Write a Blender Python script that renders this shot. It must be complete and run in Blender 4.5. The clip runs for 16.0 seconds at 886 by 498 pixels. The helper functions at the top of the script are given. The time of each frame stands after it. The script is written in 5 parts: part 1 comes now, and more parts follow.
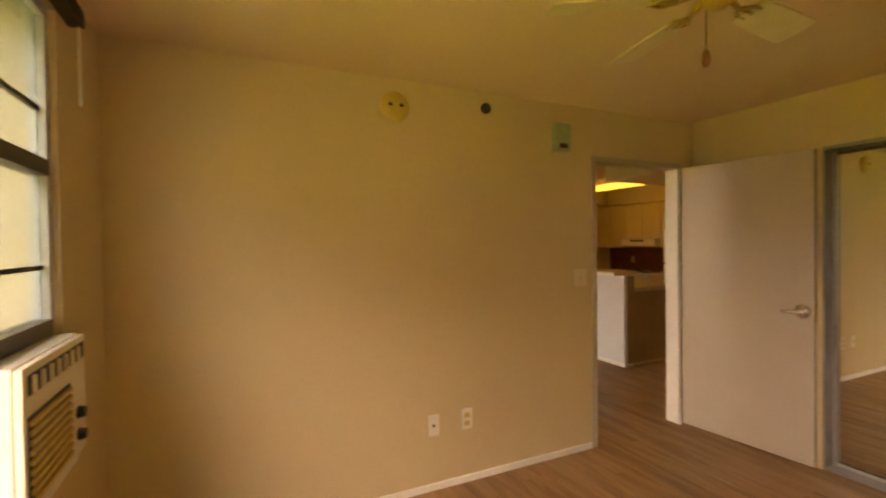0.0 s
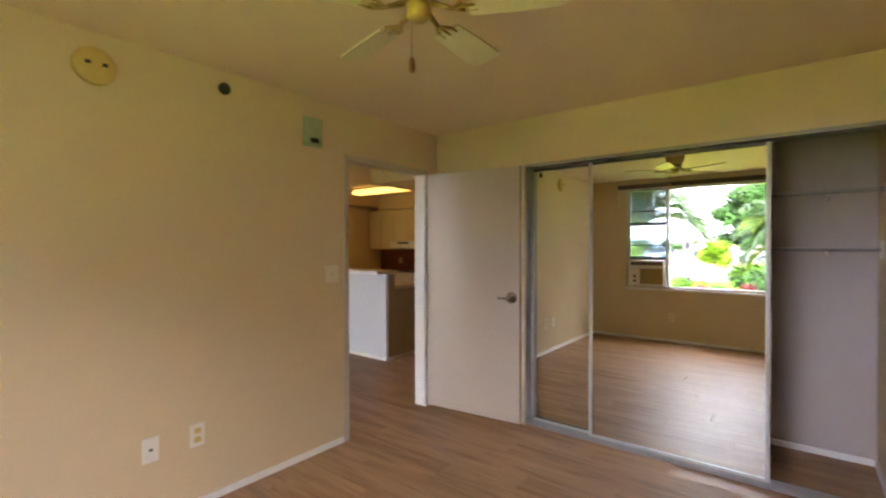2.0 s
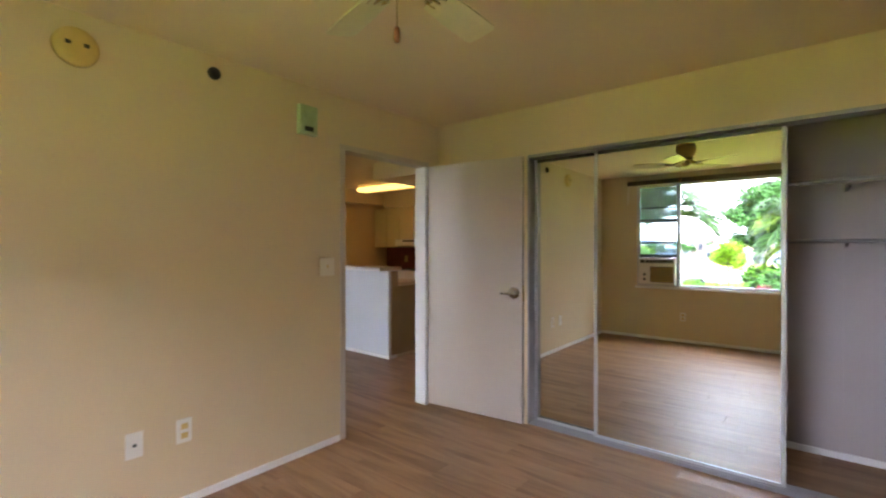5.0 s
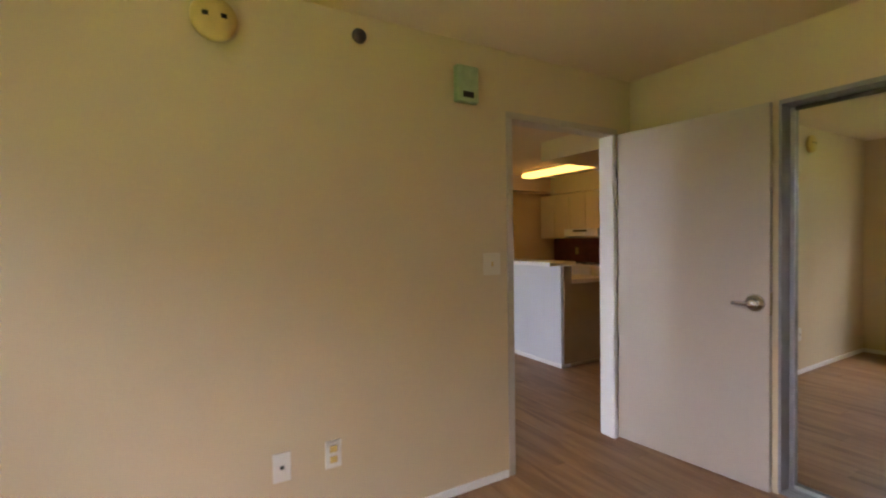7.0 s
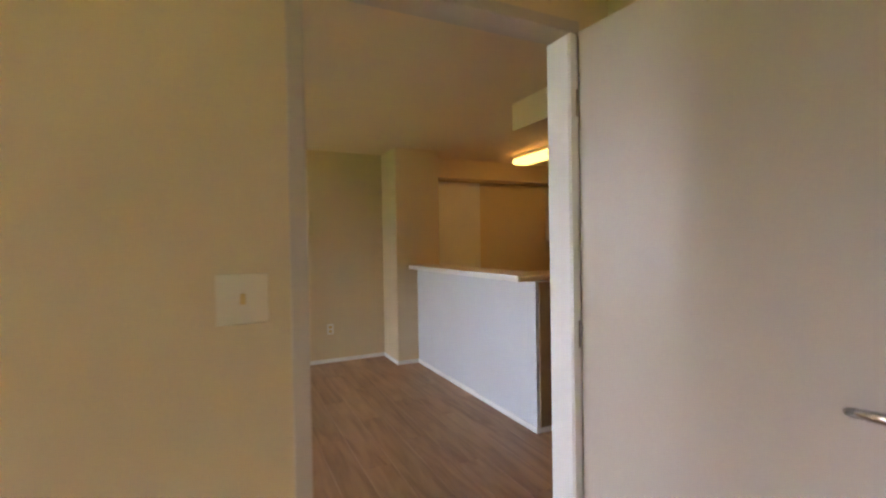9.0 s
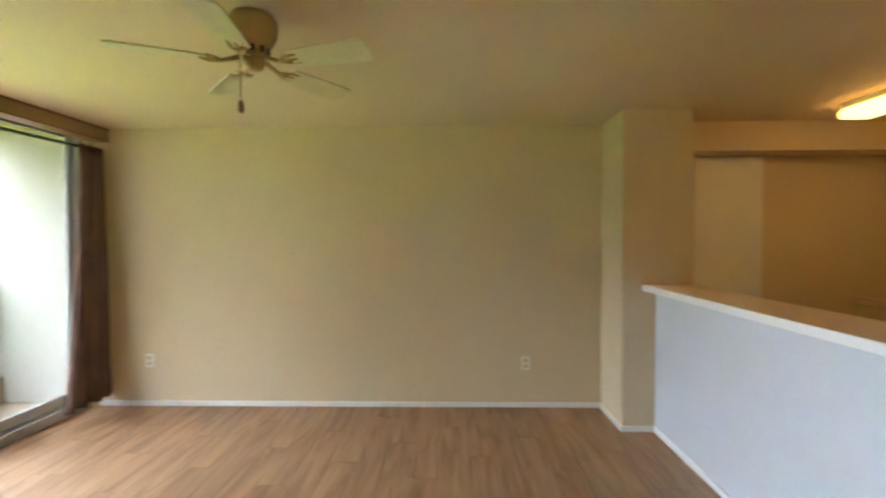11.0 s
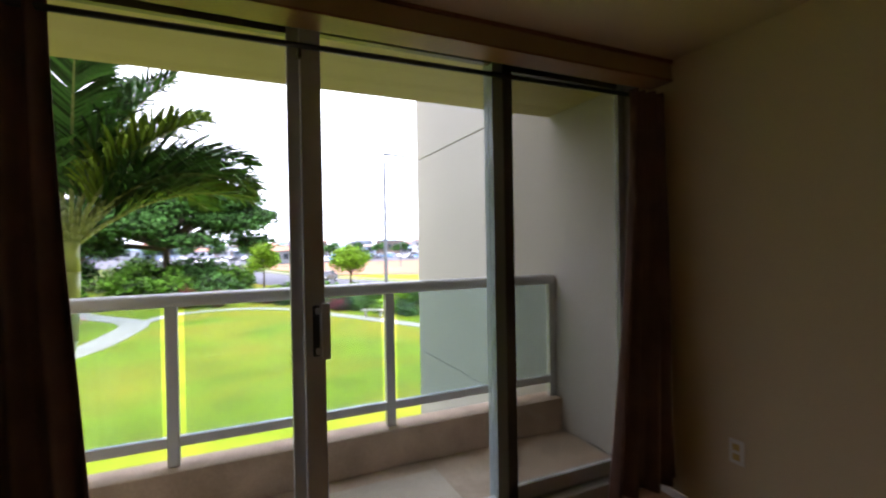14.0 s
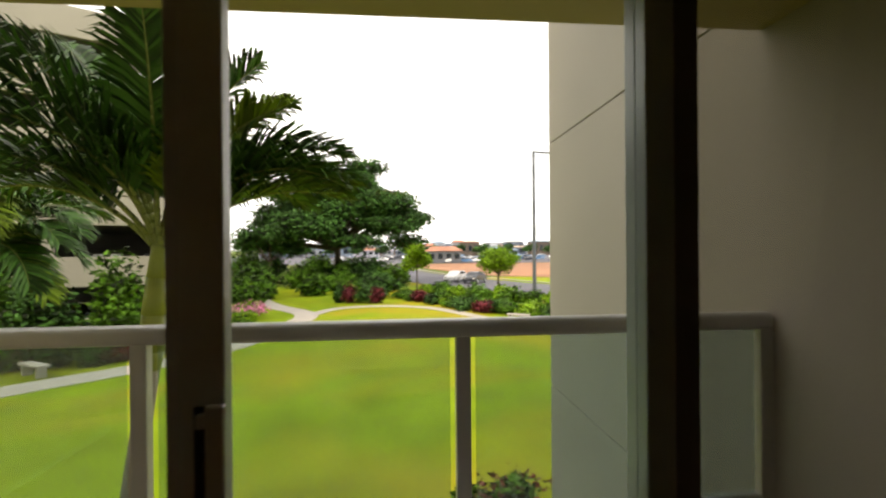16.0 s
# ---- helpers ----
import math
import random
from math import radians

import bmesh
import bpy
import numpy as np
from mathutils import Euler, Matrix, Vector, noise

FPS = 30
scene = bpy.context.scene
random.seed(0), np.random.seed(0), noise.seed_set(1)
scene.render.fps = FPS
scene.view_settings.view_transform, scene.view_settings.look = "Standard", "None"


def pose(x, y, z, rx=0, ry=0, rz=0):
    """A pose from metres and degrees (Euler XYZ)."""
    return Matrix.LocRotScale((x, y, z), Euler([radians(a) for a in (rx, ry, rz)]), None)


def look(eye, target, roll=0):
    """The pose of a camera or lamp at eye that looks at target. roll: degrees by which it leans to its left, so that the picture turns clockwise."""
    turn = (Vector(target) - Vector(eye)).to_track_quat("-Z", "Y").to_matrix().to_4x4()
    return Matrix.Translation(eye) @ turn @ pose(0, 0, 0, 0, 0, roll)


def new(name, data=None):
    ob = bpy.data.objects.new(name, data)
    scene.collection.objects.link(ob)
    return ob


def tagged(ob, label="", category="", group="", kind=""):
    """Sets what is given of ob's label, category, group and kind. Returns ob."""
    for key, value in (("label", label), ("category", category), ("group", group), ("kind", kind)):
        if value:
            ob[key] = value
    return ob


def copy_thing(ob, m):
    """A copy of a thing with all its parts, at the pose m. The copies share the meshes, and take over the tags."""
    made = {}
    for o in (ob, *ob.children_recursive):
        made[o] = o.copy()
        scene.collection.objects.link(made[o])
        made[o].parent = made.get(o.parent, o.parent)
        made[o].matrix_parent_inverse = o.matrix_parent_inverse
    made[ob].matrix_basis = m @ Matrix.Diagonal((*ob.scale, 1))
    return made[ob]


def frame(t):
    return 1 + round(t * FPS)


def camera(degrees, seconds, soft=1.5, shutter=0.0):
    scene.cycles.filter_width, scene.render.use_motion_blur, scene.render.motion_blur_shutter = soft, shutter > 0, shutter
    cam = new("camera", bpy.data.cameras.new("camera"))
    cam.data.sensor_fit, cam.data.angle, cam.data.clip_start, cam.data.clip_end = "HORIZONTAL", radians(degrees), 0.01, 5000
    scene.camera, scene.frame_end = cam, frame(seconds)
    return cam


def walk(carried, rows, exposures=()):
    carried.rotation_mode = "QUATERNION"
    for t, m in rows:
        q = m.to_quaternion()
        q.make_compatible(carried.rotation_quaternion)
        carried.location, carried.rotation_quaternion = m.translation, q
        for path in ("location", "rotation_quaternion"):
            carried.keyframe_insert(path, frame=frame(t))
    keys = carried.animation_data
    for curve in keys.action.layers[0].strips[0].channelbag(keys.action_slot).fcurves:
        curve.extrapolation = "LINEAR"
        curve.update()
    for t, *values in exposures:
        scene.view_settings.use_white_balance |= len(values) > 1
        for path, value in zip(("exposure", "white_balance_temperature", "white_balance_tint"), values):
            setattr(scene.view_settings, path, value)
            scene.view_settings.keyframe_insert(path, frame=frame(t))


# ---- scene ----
cam = camera(89.1, 16.0, soft=2.2, shutter=0.5)
PATH = [
    (0, (-2.339, -2.44, 1.473), (-1.491, -0.629, 1.444), -0.7),
    (0.5, (-2.299, -2.464, 1.463), (-1.251, -0.761, 1.435), -0.8),
    (1, (-2.225, -2.481, 1.433), (-0.99, -0.908, 1.415), -0.5),
    (1.5, (-2.195, -2.511, 1.422), (-0.769, -1.108, 1.405), -0.3),
    (2, (-2.146, -2.556, 1.414), (-0.57, -1.324, 1.398), -0.1),
    (2.5, (-2.115, -2.577, 1.401), (-0.42, -1.515, 1.388), -0.2),
    (3, (-2.078, -2.595, 1.399), (-0.314, -1.652, 1.385), -0.1),
    (3.2, (-2.063, -2.6, 1.405), (-0.285, -1.685, 1.385), -0.1),
    (5.3, (-2.006, -2.518, 1.348), (-0.538, -1.16, 1.331), -0.0),
    (5.5, (-1.998, -2.483, 1.351), (-0.589, -1.064, 1.327), -0.0),
    (6, (-1.959, -2.391, 1.343), (-0.715, -0.825, 1.315), -0.2),
    (6.5, (-1.836, -2.232, 1.341), (-0.746, -0.556, 1.309), -0.5),
    (7, (-1.632, -2.014, 1.36), (-0.623, -0.288, 1.315), -0.8),
    (7.5, (-1.314, -1.807, 1.357), (-0.34, -0.06, 1.315), -1.1),
    (8, (-0.905, -1.594, 1.34), (0.039, 0.169, 1.299), -1.3),
    (8.2, (-0.749, -1.511, 1.333), (0.188, 0.256, 1.296), -1.3),
    (10.3, (0.289, -0.356, 1.403), (0.728, 1.595, 1.373), -0.3),
    (10.5, (0.289, -0.187, 1.419), (0.61, 1.787, 1.385), -0.3),
    (11, (0.25, 0.163, 1.445), (0.207, 2.163, 1.401), -0.2),
    (11.5, (0.288, 0.352, 1.399), (-0.288, 2.267, 1.394), 0.4),
    (12, (0.026, 0.716, 1.44), (-0.984, 2.441, 1.401), -0.7),
    (12.5, (-0.339, 1.077, 1.4), (-1.68, 2.561, 1.369), -1.2),
    (13, (-0.523, 1.36, 1.41), (-2.09, 2.601, 1.381), -1.0),
    (13.5, (-0.783, 1.613, 1.413), (-2.497, 2.644, 1.388), -0.8),
    (14, (-0.996, 1.844, 1.419), (-2.819, 2.666, 1.402), -1.0),
    (14.5, (-1.178, 2.04, 1.435), (-3.084, 2.645, 1.419), -0.7),
    (15, (-1.494, 2.244, 1.439), (-3.441, 2.701, 1.431), -0.4),
    (15.5, (-1.734, 2.375, 1.471), (-3.709, 2.69, 1.464), -0.3),
    (16, (-2.038, 2.493, 1.466), (-4.03, 2.672, 1.462), -0.5),
]
EXPOSURES = [(0, 3.7, 14500, 33), (0.7, 3.98, 13000, 30), (1.6, 4.06, 8100, 27), (2.6, 4.05, 6250, 22), (5.5, 4.05, 6200, 22), (6.5, 3.9, 6350, 25), (8.2, 4.08, 6450, 26), (10.4, 4.75, 5850, 14), (11.2, 4.75, 5850, 12), (12, 4.26, 6250, 15), (12.5, 3.22, 6350, 17), (13.5, 1.9, 6350, 23), (14.5, 1.2, 6900, 19), (15.2, 0.82, 7600, 13), (16, 0.45, 8900, 13)]
walk(cam, [(t, look(eye, target, roll)) for t, eye, target, roll in PATH], EXPOSURES)

# ---- world and sun ----
world = bpy.data.worlds.new("overcast_sky")
scene.world = world
world.use_nodes = True
wn, wl = world.node_tree.nodes, world.node_tree.links
sky = wn.new("ShaderNodeTexSky")
sky.sky_type = 'NISHITA'
sky.sun_disc = False
sky.sun_elevation = radians(52)
sky.sun_rotation = radians(157)
sky.air_density, sky.dust_density, sky.ozone_density = 1.0, 2.0, 1.0
pale = wn.new("ShaderNodeHueSaturation")
pale.inputs["Saturation"].default_value = 0.3
veil = wn.new("ShaderNodeMix")
veil.data_type = 'RGBA'
veil.inputs["Factor"].default_value = 0.75
veil.inputs["B"].default_value = (11.2, 12.6, 14.6, 1)
wl.new(sky.outputs[0], pale.inputs["Color"])
wl.new(pale.outputs[0], veil.inputs["A"])
wl.new(veil.outputs["Result"], wn["Background"].inputs["Color"])
wn["Background"].inputs["Strength"].default_value = 0.15
sun = new("sun", bpy.data.lights.new("sun", 'SUN'))
sun.data.energy, sun.data.angle, sun.data.color = 1.5, radians(12), (1.0, 0.95, 0.86)
sun.matrix_world = look((0, 0, 30), (-3, 7, 21))

# ---- materials ----


def material(name, color, rough=0.6, metal=0.0, vary=0.06, scale=6.0, fine=90.0, bump=0.05, spec=0.5, random_by=""):
    """A plain surface with variation at two scales and a fine relief."""
    m = bpy.data.materials.new(name)
    m.use_nodes = True
    n, l = m.node_tree.nodes, m.node_tree.links
    b = n["Principled BSDF"]
    co = n.new("ShaderNodeTexCoord")
    big, small = n.new("ShaderNodeTexNoise"), n.new("ShaderNodeTexNoise")
    big.inputs["Scale"].default_value, small.inputs["Scale"].default_value = scale, fine
    big.inputs["Detail"].default_value = 5
    geo = n.new("ShaderNodeNewGeometry")
    for t in (big, small):
        l.new(geo.outputs["Position"], t.inputs["Vector"])
    add = n.new("ShaderNodeMath")
    add.operation = 'MULTIPLY_ADD'
    l.new(small.outputs["Fac"], add.inputs[0])
    add.inputs[1].default_value = 0.35
    l.new(big.outputs["Fac"], add.inputs[2])
    last = add.outputs[0]
    if random_by:
        src = n.new("ShaderNodeObjectInfo").outputs["Random"] if random_by == "object" else geo.outputs["Random Per Island"]
        mix = n.new("ShaderNodeMath")
        mix.operation = 'MULTIPLY_ADD'
        l.new(src, mix.inputs[0])
        mix.inputs[1].default_value = 1.2
        l.new(last, mix.inputs[2])
        off = n.new("ShaderNodeMath")
        off.operation = 'SUBTRACT'
        l.new(mix.outputs[0], off.inputs[0])
        off.inputs[1].default_value = 0.6
        last = off.outputs[0]
    ramp = n.new("ShaderNodeValToRGB")
    ramp.color_ramp.elements[0].position, ramp.color_ramp.elements[1].position = 0.3, 1.0
    lo = [max(0, c * (1 - vary * 2)) for c in color]
    hi = [min(1, c * (1 + vary)) for c in color]
    ramp.color_ramp.elements[0].color, ramp.color_ramp.elements[1].color = (*lo, 1), (*hi, 1)
    l.new(last, ramp.inputs[0])
    l.new(ramp.outputs[0], b.inputs["Base Color"])
    b.inputs["Roughness"].default_value, b.inputs["Metallic"].default_value = rough, metal
    b.inputs["Specular IOR Level"].default_value = spec
    if bump:
        bp = n.new("ShaderNodeBump")
        bp.inputs["Strength"].default_value, bp.inputs["Distance"].default_value = bump, 0.01
        l.new(small.outputs["Fac"], bp.inputs["Height"])
        l.new(bp.outputs[0], b.inputs["Normal"])
    return m


def wood_floor():
    m = bpy.data.materials.new("plank_floor")
    m.use_nodes = True
    n, l = m.node_tree.nodes, m.node_tree.links
    b = n["Principled BSDF"]
    geo, info = n.new("ShaderNodeNewGeometry"), n.new("ShaderNodeObjectInfo")
    mapping = n.new("ShaderNodeMapping")
    mapping.inputs["Scale"].default_value = (6.5, 0.75, 1)
    shift = n.new("ShaderNodeVectorMath")
    shift.operation = 'MULTIPLY_ADD'
    comb = n.new("ShaderNodeCombineXYZ")
    for k in range(3):
        l.new(info.outputs["Random"], comb.inputs[k])
    l.new(comb.outputs[0], shift.inputs[0])
    shift.inputs[1].default_value = (7, 13, 3)
    l.new(geo.outputs["Position"], shift.inputs[2])
    l.new(shift.outputs[0], mapping.inputs["Vector"])
    grain, blot = n.new("ShaderNodeTexNoise"), n.new("ShaderNodeTexNoise")
    grain.inputs["Scale"].default_value, grain.inputs["Detail"].default_value, grain.inputs["Distortion"].default_value = 2.2, 8, 0.8
    blot.inputs["Scale"].default_value = 1.7
    l.new(mapping.outputs[0], grain.inputs["Vector"])
    l.new(shift.outputs[0], blot.inputs["Vector"])
    mx = n.new("ShaderNodeMath")
    mx.operation = 'MULTIPLY_ADD'
    l.new(info.outputs["Random"], mx.inputs[0])
    mx.inputs[1].default_value = 0.11
    l.new(grain.outputs["Fac"], mx.inputs[2])
    ramp = n.new("ShaderNodeValToRGB")
    e = ramp.color_ramp.elements
    e[0].position, e[0].color = 0.3, (0.22, 0.11, 0.05, 1)
    e[1].position, e[1].color = 0.85, (0.45, 0.265, 0.135, 1)
    mid = e.new(0.55)
    mid.color = (0.335, 0.185, 0.092, 1)
    l.new(mx.outputs[0], ramp.inputs[0])
    l.new(ramp.outputs[0], b.inputs["Base Color"])
    rr = n.new("ShaderNodeMapRange")
    rr.inputs["To Min"].default_value, rr.inputs["To Max"].default_value = 0.4, 0.55
    l.new(blot.outputs["Fac"], rr.inputs["Value"])
    l.new(rr.outputs[0], b.inputs["Roughness"])
    bp = n.new("ShaderNodeBump")
    bp.inputs["Strength"].default_value, bp.inputs["Distance"].default_value = 0.12, 0.004
    l.new(grain.outputs["Fac"], bp.inputs["Height"])
    l.new(bp.outputs[0], b.inputs["Normal"])
    return m


def glassy(name, tint=(1, 1, 1), gloss=0.08, rough=0.0, haze=0.0, haze_color=(0.8, 0.9, 0.95)):
    """Thin clear glass: mostly see-through, with a mirror gloss, and where milky a scattering share."""
    m = bpy.data.materials.new(name)
    m.use_nodes = True
    n, l = m.node_tree.nodes, m.node_tree.links
    n.remove(n["Principled BSDF"])
    clear, shine = n.new("ShaderNodeBsdfTransparent"), n.new("ShaderNodeBsdfGlossy")
    clear.inputs[0].default_value = (*tint, 1)
    shine.inputs["Roughness"].default_value = rough
    edge, power = n.new("ShaderNodeLayerWeight"), n.new("ShaderNodeMath")
    power.operation = 'POWER'
    power.inputs[1].default_value = 4.0
    l.new(edge.outputs["Facing"], power.inputs[0])
    share = n.new("ShaderNodeMapRange")
    share.inputs["To Min"].default_value, share.inputs["To Max"].default_value = gloss * 0.3, 0.7
    l.new(power.outputs[0], share.inputs["Value"])
    mix = n.new("ShaderNodeMixShader")
    l.new(share.outputs[0], mix.inputs[0])
    l.new(clear.outputs[0], mix.inputs[1])
    l.new(shine.outputs[0], mix.inputs[2])
    out = mix.outputs[0]
    if haze:
        milk, m2 = n.new("ShaderNodeBsdfDiffuse"), n.new("ShaderNodeMixShader")
        milk.inputs[0].default_value = (*haze_color, 1)
        m2.inputs[0].default_value = haze
        l.new(out, m2.inputs[1])
        l.new(milk.outputs[0], m2.inputs[2])
        out = m2.outputs[0]
    l.new(out, n["Material Output"].inputs["Surface"])
    return m


def glow(name, color, strength):
    m = bpy.data.materials.new(name)
    m.use_nodes = True
    b = m.node_tree.nodes["Principled BSDF"]
    b.inputs["Base Color"].default_value = (*color, 1)
    b.inputs["Emission Color"].default_value = (*color, 1)
    b.inputs["Emission Strength"].default_value = strength
    return m


PAINT = material("cream_wall_paint", (0.68, 0.545, 0.35), 0.55, vary=0.03, scale=1.3, fine=140, bump=0.06)
CEIL = material("ceiling_paint", (0.72, 0.57, 0.405), 0.7, vary=0.03, scale=1.0, fine=110, bump=0.12)
WHITE = material("white_gloss_paint", (0.84, 0.83, 0.82), 0.35, vary=0.03, scale=3, bump=0.02)
PENPAINT = material("white_halfwall_paint", (0.63, 0.655, 0.69), 0.5, vary=0.03, scale=2, fine=120, bump=0.05)
DOORPAINT = material("off_white_door_paint", (0.54, 0.465, 0.395), 0.4, vary=0.03, scale=2, bump=0.02)
KITCHEN = material("cream_cabinet_laminate", (0.66, 0.56, 0.36), 0.4, vary=0.03, scale=3, bump=0.01)
FLOOR = wood_floor()
COUNTER = material("pale_laminate_counter", (0.70, 0.56, 0.40), 0.3, vary=0.06, scale=14, fine=260, bump=0.02)
ENDSHADE = material("shade_tan_end_face", (0.40, 0.29, 0.18), 0.45, vary=0.08, scale=4, fine=90, bump=0.02)
SPLASH = material("red_brown_backsplash", (0.20, 0.055, 0.03), 0.35, vary=0.25, scale=9, fine=60, bump=0.05)
ENAMEL = material("white_enamel", (0.80, 0.78, 0.74), 0.2, vary=0.02, scale=3, bump=0.0)
BLACK = material("black_metal", (0.02, 0.02, 0.022), 0.45, vary=0.1, bump=0.02)
CHROME = material("satin_chrome", (0.62, 0.62, 0.64), 0.22, 1.0, vary=0.04, bump=0.0)
BRASS = material("antique_brass", (0.46, 0.33, 0.13), 0.3, 1.0, vary=0.1, scale=30, bump=0.02)
ALU = material("bronze_grey_aluminium", (0.52, 0.52, 0.51), 0.38, 0.25, vary=0.06, scale=4, fine=200, bump=0.03)
ALUDARK = material("dark_aluminium", (0.10, 0.09, 0.085), 0.4, 0.6, vary=0.08, bump=0.03)
ALUPALE = material("pale_painted_aluminium", (0.55, 0.56, 0.56), 0.4, 0.2, vary=0.05, bump=0.02)
ALULIGHT = material("skylit_blue_grey_aluminium", (0.27, 0.32, 0.33), 0.35, 0.1, vary=0.05, scale=4, fine=200, bump=0.02)
TRACKM = material("dull_track_aluminium", (0.34, 0.33, 0.34), 0.4, 0.4, vary=0.08, scale=6, fine=200, bump=0.03)
MATM = material("pale_worn_slab_concrete", (0.56, 0.47, 0.38), 0.9, vary=0.14, scale=3.0, fine=60, bump=0.2)
MIRRORM = material("mirror_silver", (0.74, 0.76, 0.72), 0.0, 1.0, vary=0.0, bump=0.0)
CONCRETE = material("painted_concrete", (0.44, 0.415, 0.375), 0.85, vary=0.05, scale=0.9, fine=45, bump=0.09)
SOFFITP = material("olive_cream_soffit_paint", (0.42, 0.35, 0.18), 0.7, vary=0.06, scale=1.0, fine=60, bump=0.1)
TAN = material("tan_pelmet_paint", (0.42, 0.29, 0.14), 0.55, vary=0.05, scale=2.0, fine=80, bump=0.04)
SLAB = material("weathered_balcony_concrete", (0.50, 0.38, 0.28), 0.9, vary=0.22, scale=3.2, fine=60, bump=0.3)
CURTAIN = material("dark_brown_curtain_cloth", (0.21, 0.13, 0.105), 0.85, vary=0.15, scale=8, fine=400, bump=0.2, spec=0.1)
VALANCE = material("stained_timber_trim", (0.26, 0.11, 0.05), 0.45, vary=0.15, scale=5, fine=60, bump=0.05)
DARKVAL = material("dark_blind_headrail", (0.07, 0.045, 0.03), 0.5, vary=0.1, bump=0.02)
PLASTIC = material("white_plastic", (0.80, 0.76, 0.70), 0.3, vary=0.02, bump=0.0)
IVORY = material("ivory_plastic", (0.74, 0.66, 0.52), 0.35, vary=0.02, bump=0.0)
YELLOWED = material("yellowed_plastic", (0.66, 0.47, 0.16), 0.4, vary=0.05, scale=20, bump=0.02)
GREENBOX = material("pale_green_plastic", (0.40, 0.50, 0.30), 0.45, vary=0.1, scale=25, bump=0.02)
DARK = material("dark_socket", (0.03, 0.026, 0.022), 0.5, vary=0.1, bump=0.0)
BLADE = material("pale_fan_blade", (0.70, 0.64, 0.42), 0.4, vary=0.06, scale=9, fine=60, bump=0.03)
FANBODY = material("cream_gold_fan_housing", (0.50, 0.35, 0.12), 0.35, 0.35, vary=0.08, scale=20, bump=0.02)
PULL = material("wooden_pull_knob", (0.30, 0.11, 0.04), 0.4, vary=0.15, scale=60, bump=0.02)
CLOSETP = material("closet_paint", (0.47, 0.42, 0.41), 0.6, vary=0.04, scale=2, bump=0.04)
GLASS = glassy("window_glass")
DIMGLASS = glassy("shade_dimmed_door_glass", (0.67, 0.65, 0.62), 0.08)
RAILGLASS = glassy("tinted_rail_glass", (0.84, 0.93, 0.92), haze=0.17, haze_color=(0.48, 0.58, 0.62))
LOUVRE = glassy("obscured_sash_glass", (0.66, 0.74, 0.76), haze=0.3, haze_color=(0.5, 0.58, 0.6))
LAMP = glow("fluorescent_diffuser", (1.0, 0.56, 0.11), 0.23)


def lawn_material():
    """Mown grass with yellowed dry patches among the green."""
    m = material("mown_lawn", (0.185, 0.28, 0.011), 0.9, vary=0.25, scale=0.5, fine=22, bump=0.5, spec=0.1)
    n, l = m.node_tree.nodes, m.node_tree.links
    b = n["Principled BSDF"]
    green = b.inputs["Base Color"].links[0].from_socket
    geo, dry = n.new("ShaderNodeNewGeometry"), n.new("ShaderNodeTexNoise")
    dry.inputs["Scale"].default_value, dry.inputs["Detail"].default_value, dry.inputs["Distortion"].default_value = 0.13, 4, 0.6
    l.new(geo.outputs["Position"], dry.inputs["Vector"])
    ramp = n.new("ShaderNodeValToRGB")
    ramp.color_ramp.elements[0].position, ramp.color_ramp.elements[1].position = 0.44, 0.7
    l.new(dry.outputs["Fac"], ramp.inputs[0])
    mix = n.new("ShaderNodeMix")
    mix.data_type = 'RGBA'
    l.new(ramp.outputs[0], mix.inputs["Factor"])
    l.new(green, mix.inputs["A"])
    mix.inputs["B"].default_value = (0.33, 0.255, 0.02, 1)
    l.new(mix.outputs["Result"], b.inputs["Base Color"])
    return m


GRASS = lawn_material()
GROUND = material("rough_ground", (0.12, 0.15, 0.04), 0.95, vary=0.3, scale=0.15, fine=6, bump=0.4, spec=0.1)
PATHM = material("concrete_path", (0.40, 0.365, 0.33), 0.9, vary=0.1, scale=0.8, fine=30, bump=0.2)
ASPHALT = material("asphalt", (0.10, 0.10, 0.125), 0.85, vary=0.15, scale=0.3, fine=14, bump=0.2)
DIRT = material("red_bare_earth", (0.34, 0.16, 0.085), 0.95, vary=0.25, scale=0.06, fine=2, bump=0.3)
LEAF = material("broad_leaf", (0.065, 0.165, 0.014), 0.62, spec=0.15, vary=0.45, scale=0.4, fine=4, bump=0.0, random_by="island")
LEAFDARK = material("dark_tree_leaf", (0.045, 0.125, 0.026), 0.62, spec=0.15, vary=0.45, scale=0.3, fine=3, bump=0.0, random_by="island")
LEAFLIME = material("lime_leaf", (0.15, 0.29, 0.015), 0.62, spec=0.15, vary=0.35, scale=0.6, fine=4, bump=0.0, random_by="island")
LEAFRED = material("red_leaf", (0.16, 0.025, 0.035), 0.62, spec=0.15, vary=0.4, scale=0.8, fine=5, bump=0.0, random_by="island")
PETAL = material("pink_petal", (0.75, 0.22, 0.42), 0.6, vary=0.3, scale=3, fine=12, bump=0.0, random_by="island")
FROND = material("palm_leaflet", (0.07, 0.19, 0.034), 0.5, spec=0.2, vary=0.35, scale=3, fine=20, bump=0.0, random_by="island")
FRONDLIME = material("young_palm_leaflet", (0.20, 0.32, 0.03), 0.62, spec=0.15, vary=0.3, scale=3, fine=20, bump=0.0, random_by="island")
RACHIS = material("palm_leaf_stalk", (0.28, 0.34, 0.08), 0.45, vary=0.15, scale=10, bump=0.03)
SHAFT = material("palm_crownshaft", (0.34, 0.40, 0.08), 0.4, vary=0.15, scale=5, bump=0.05)
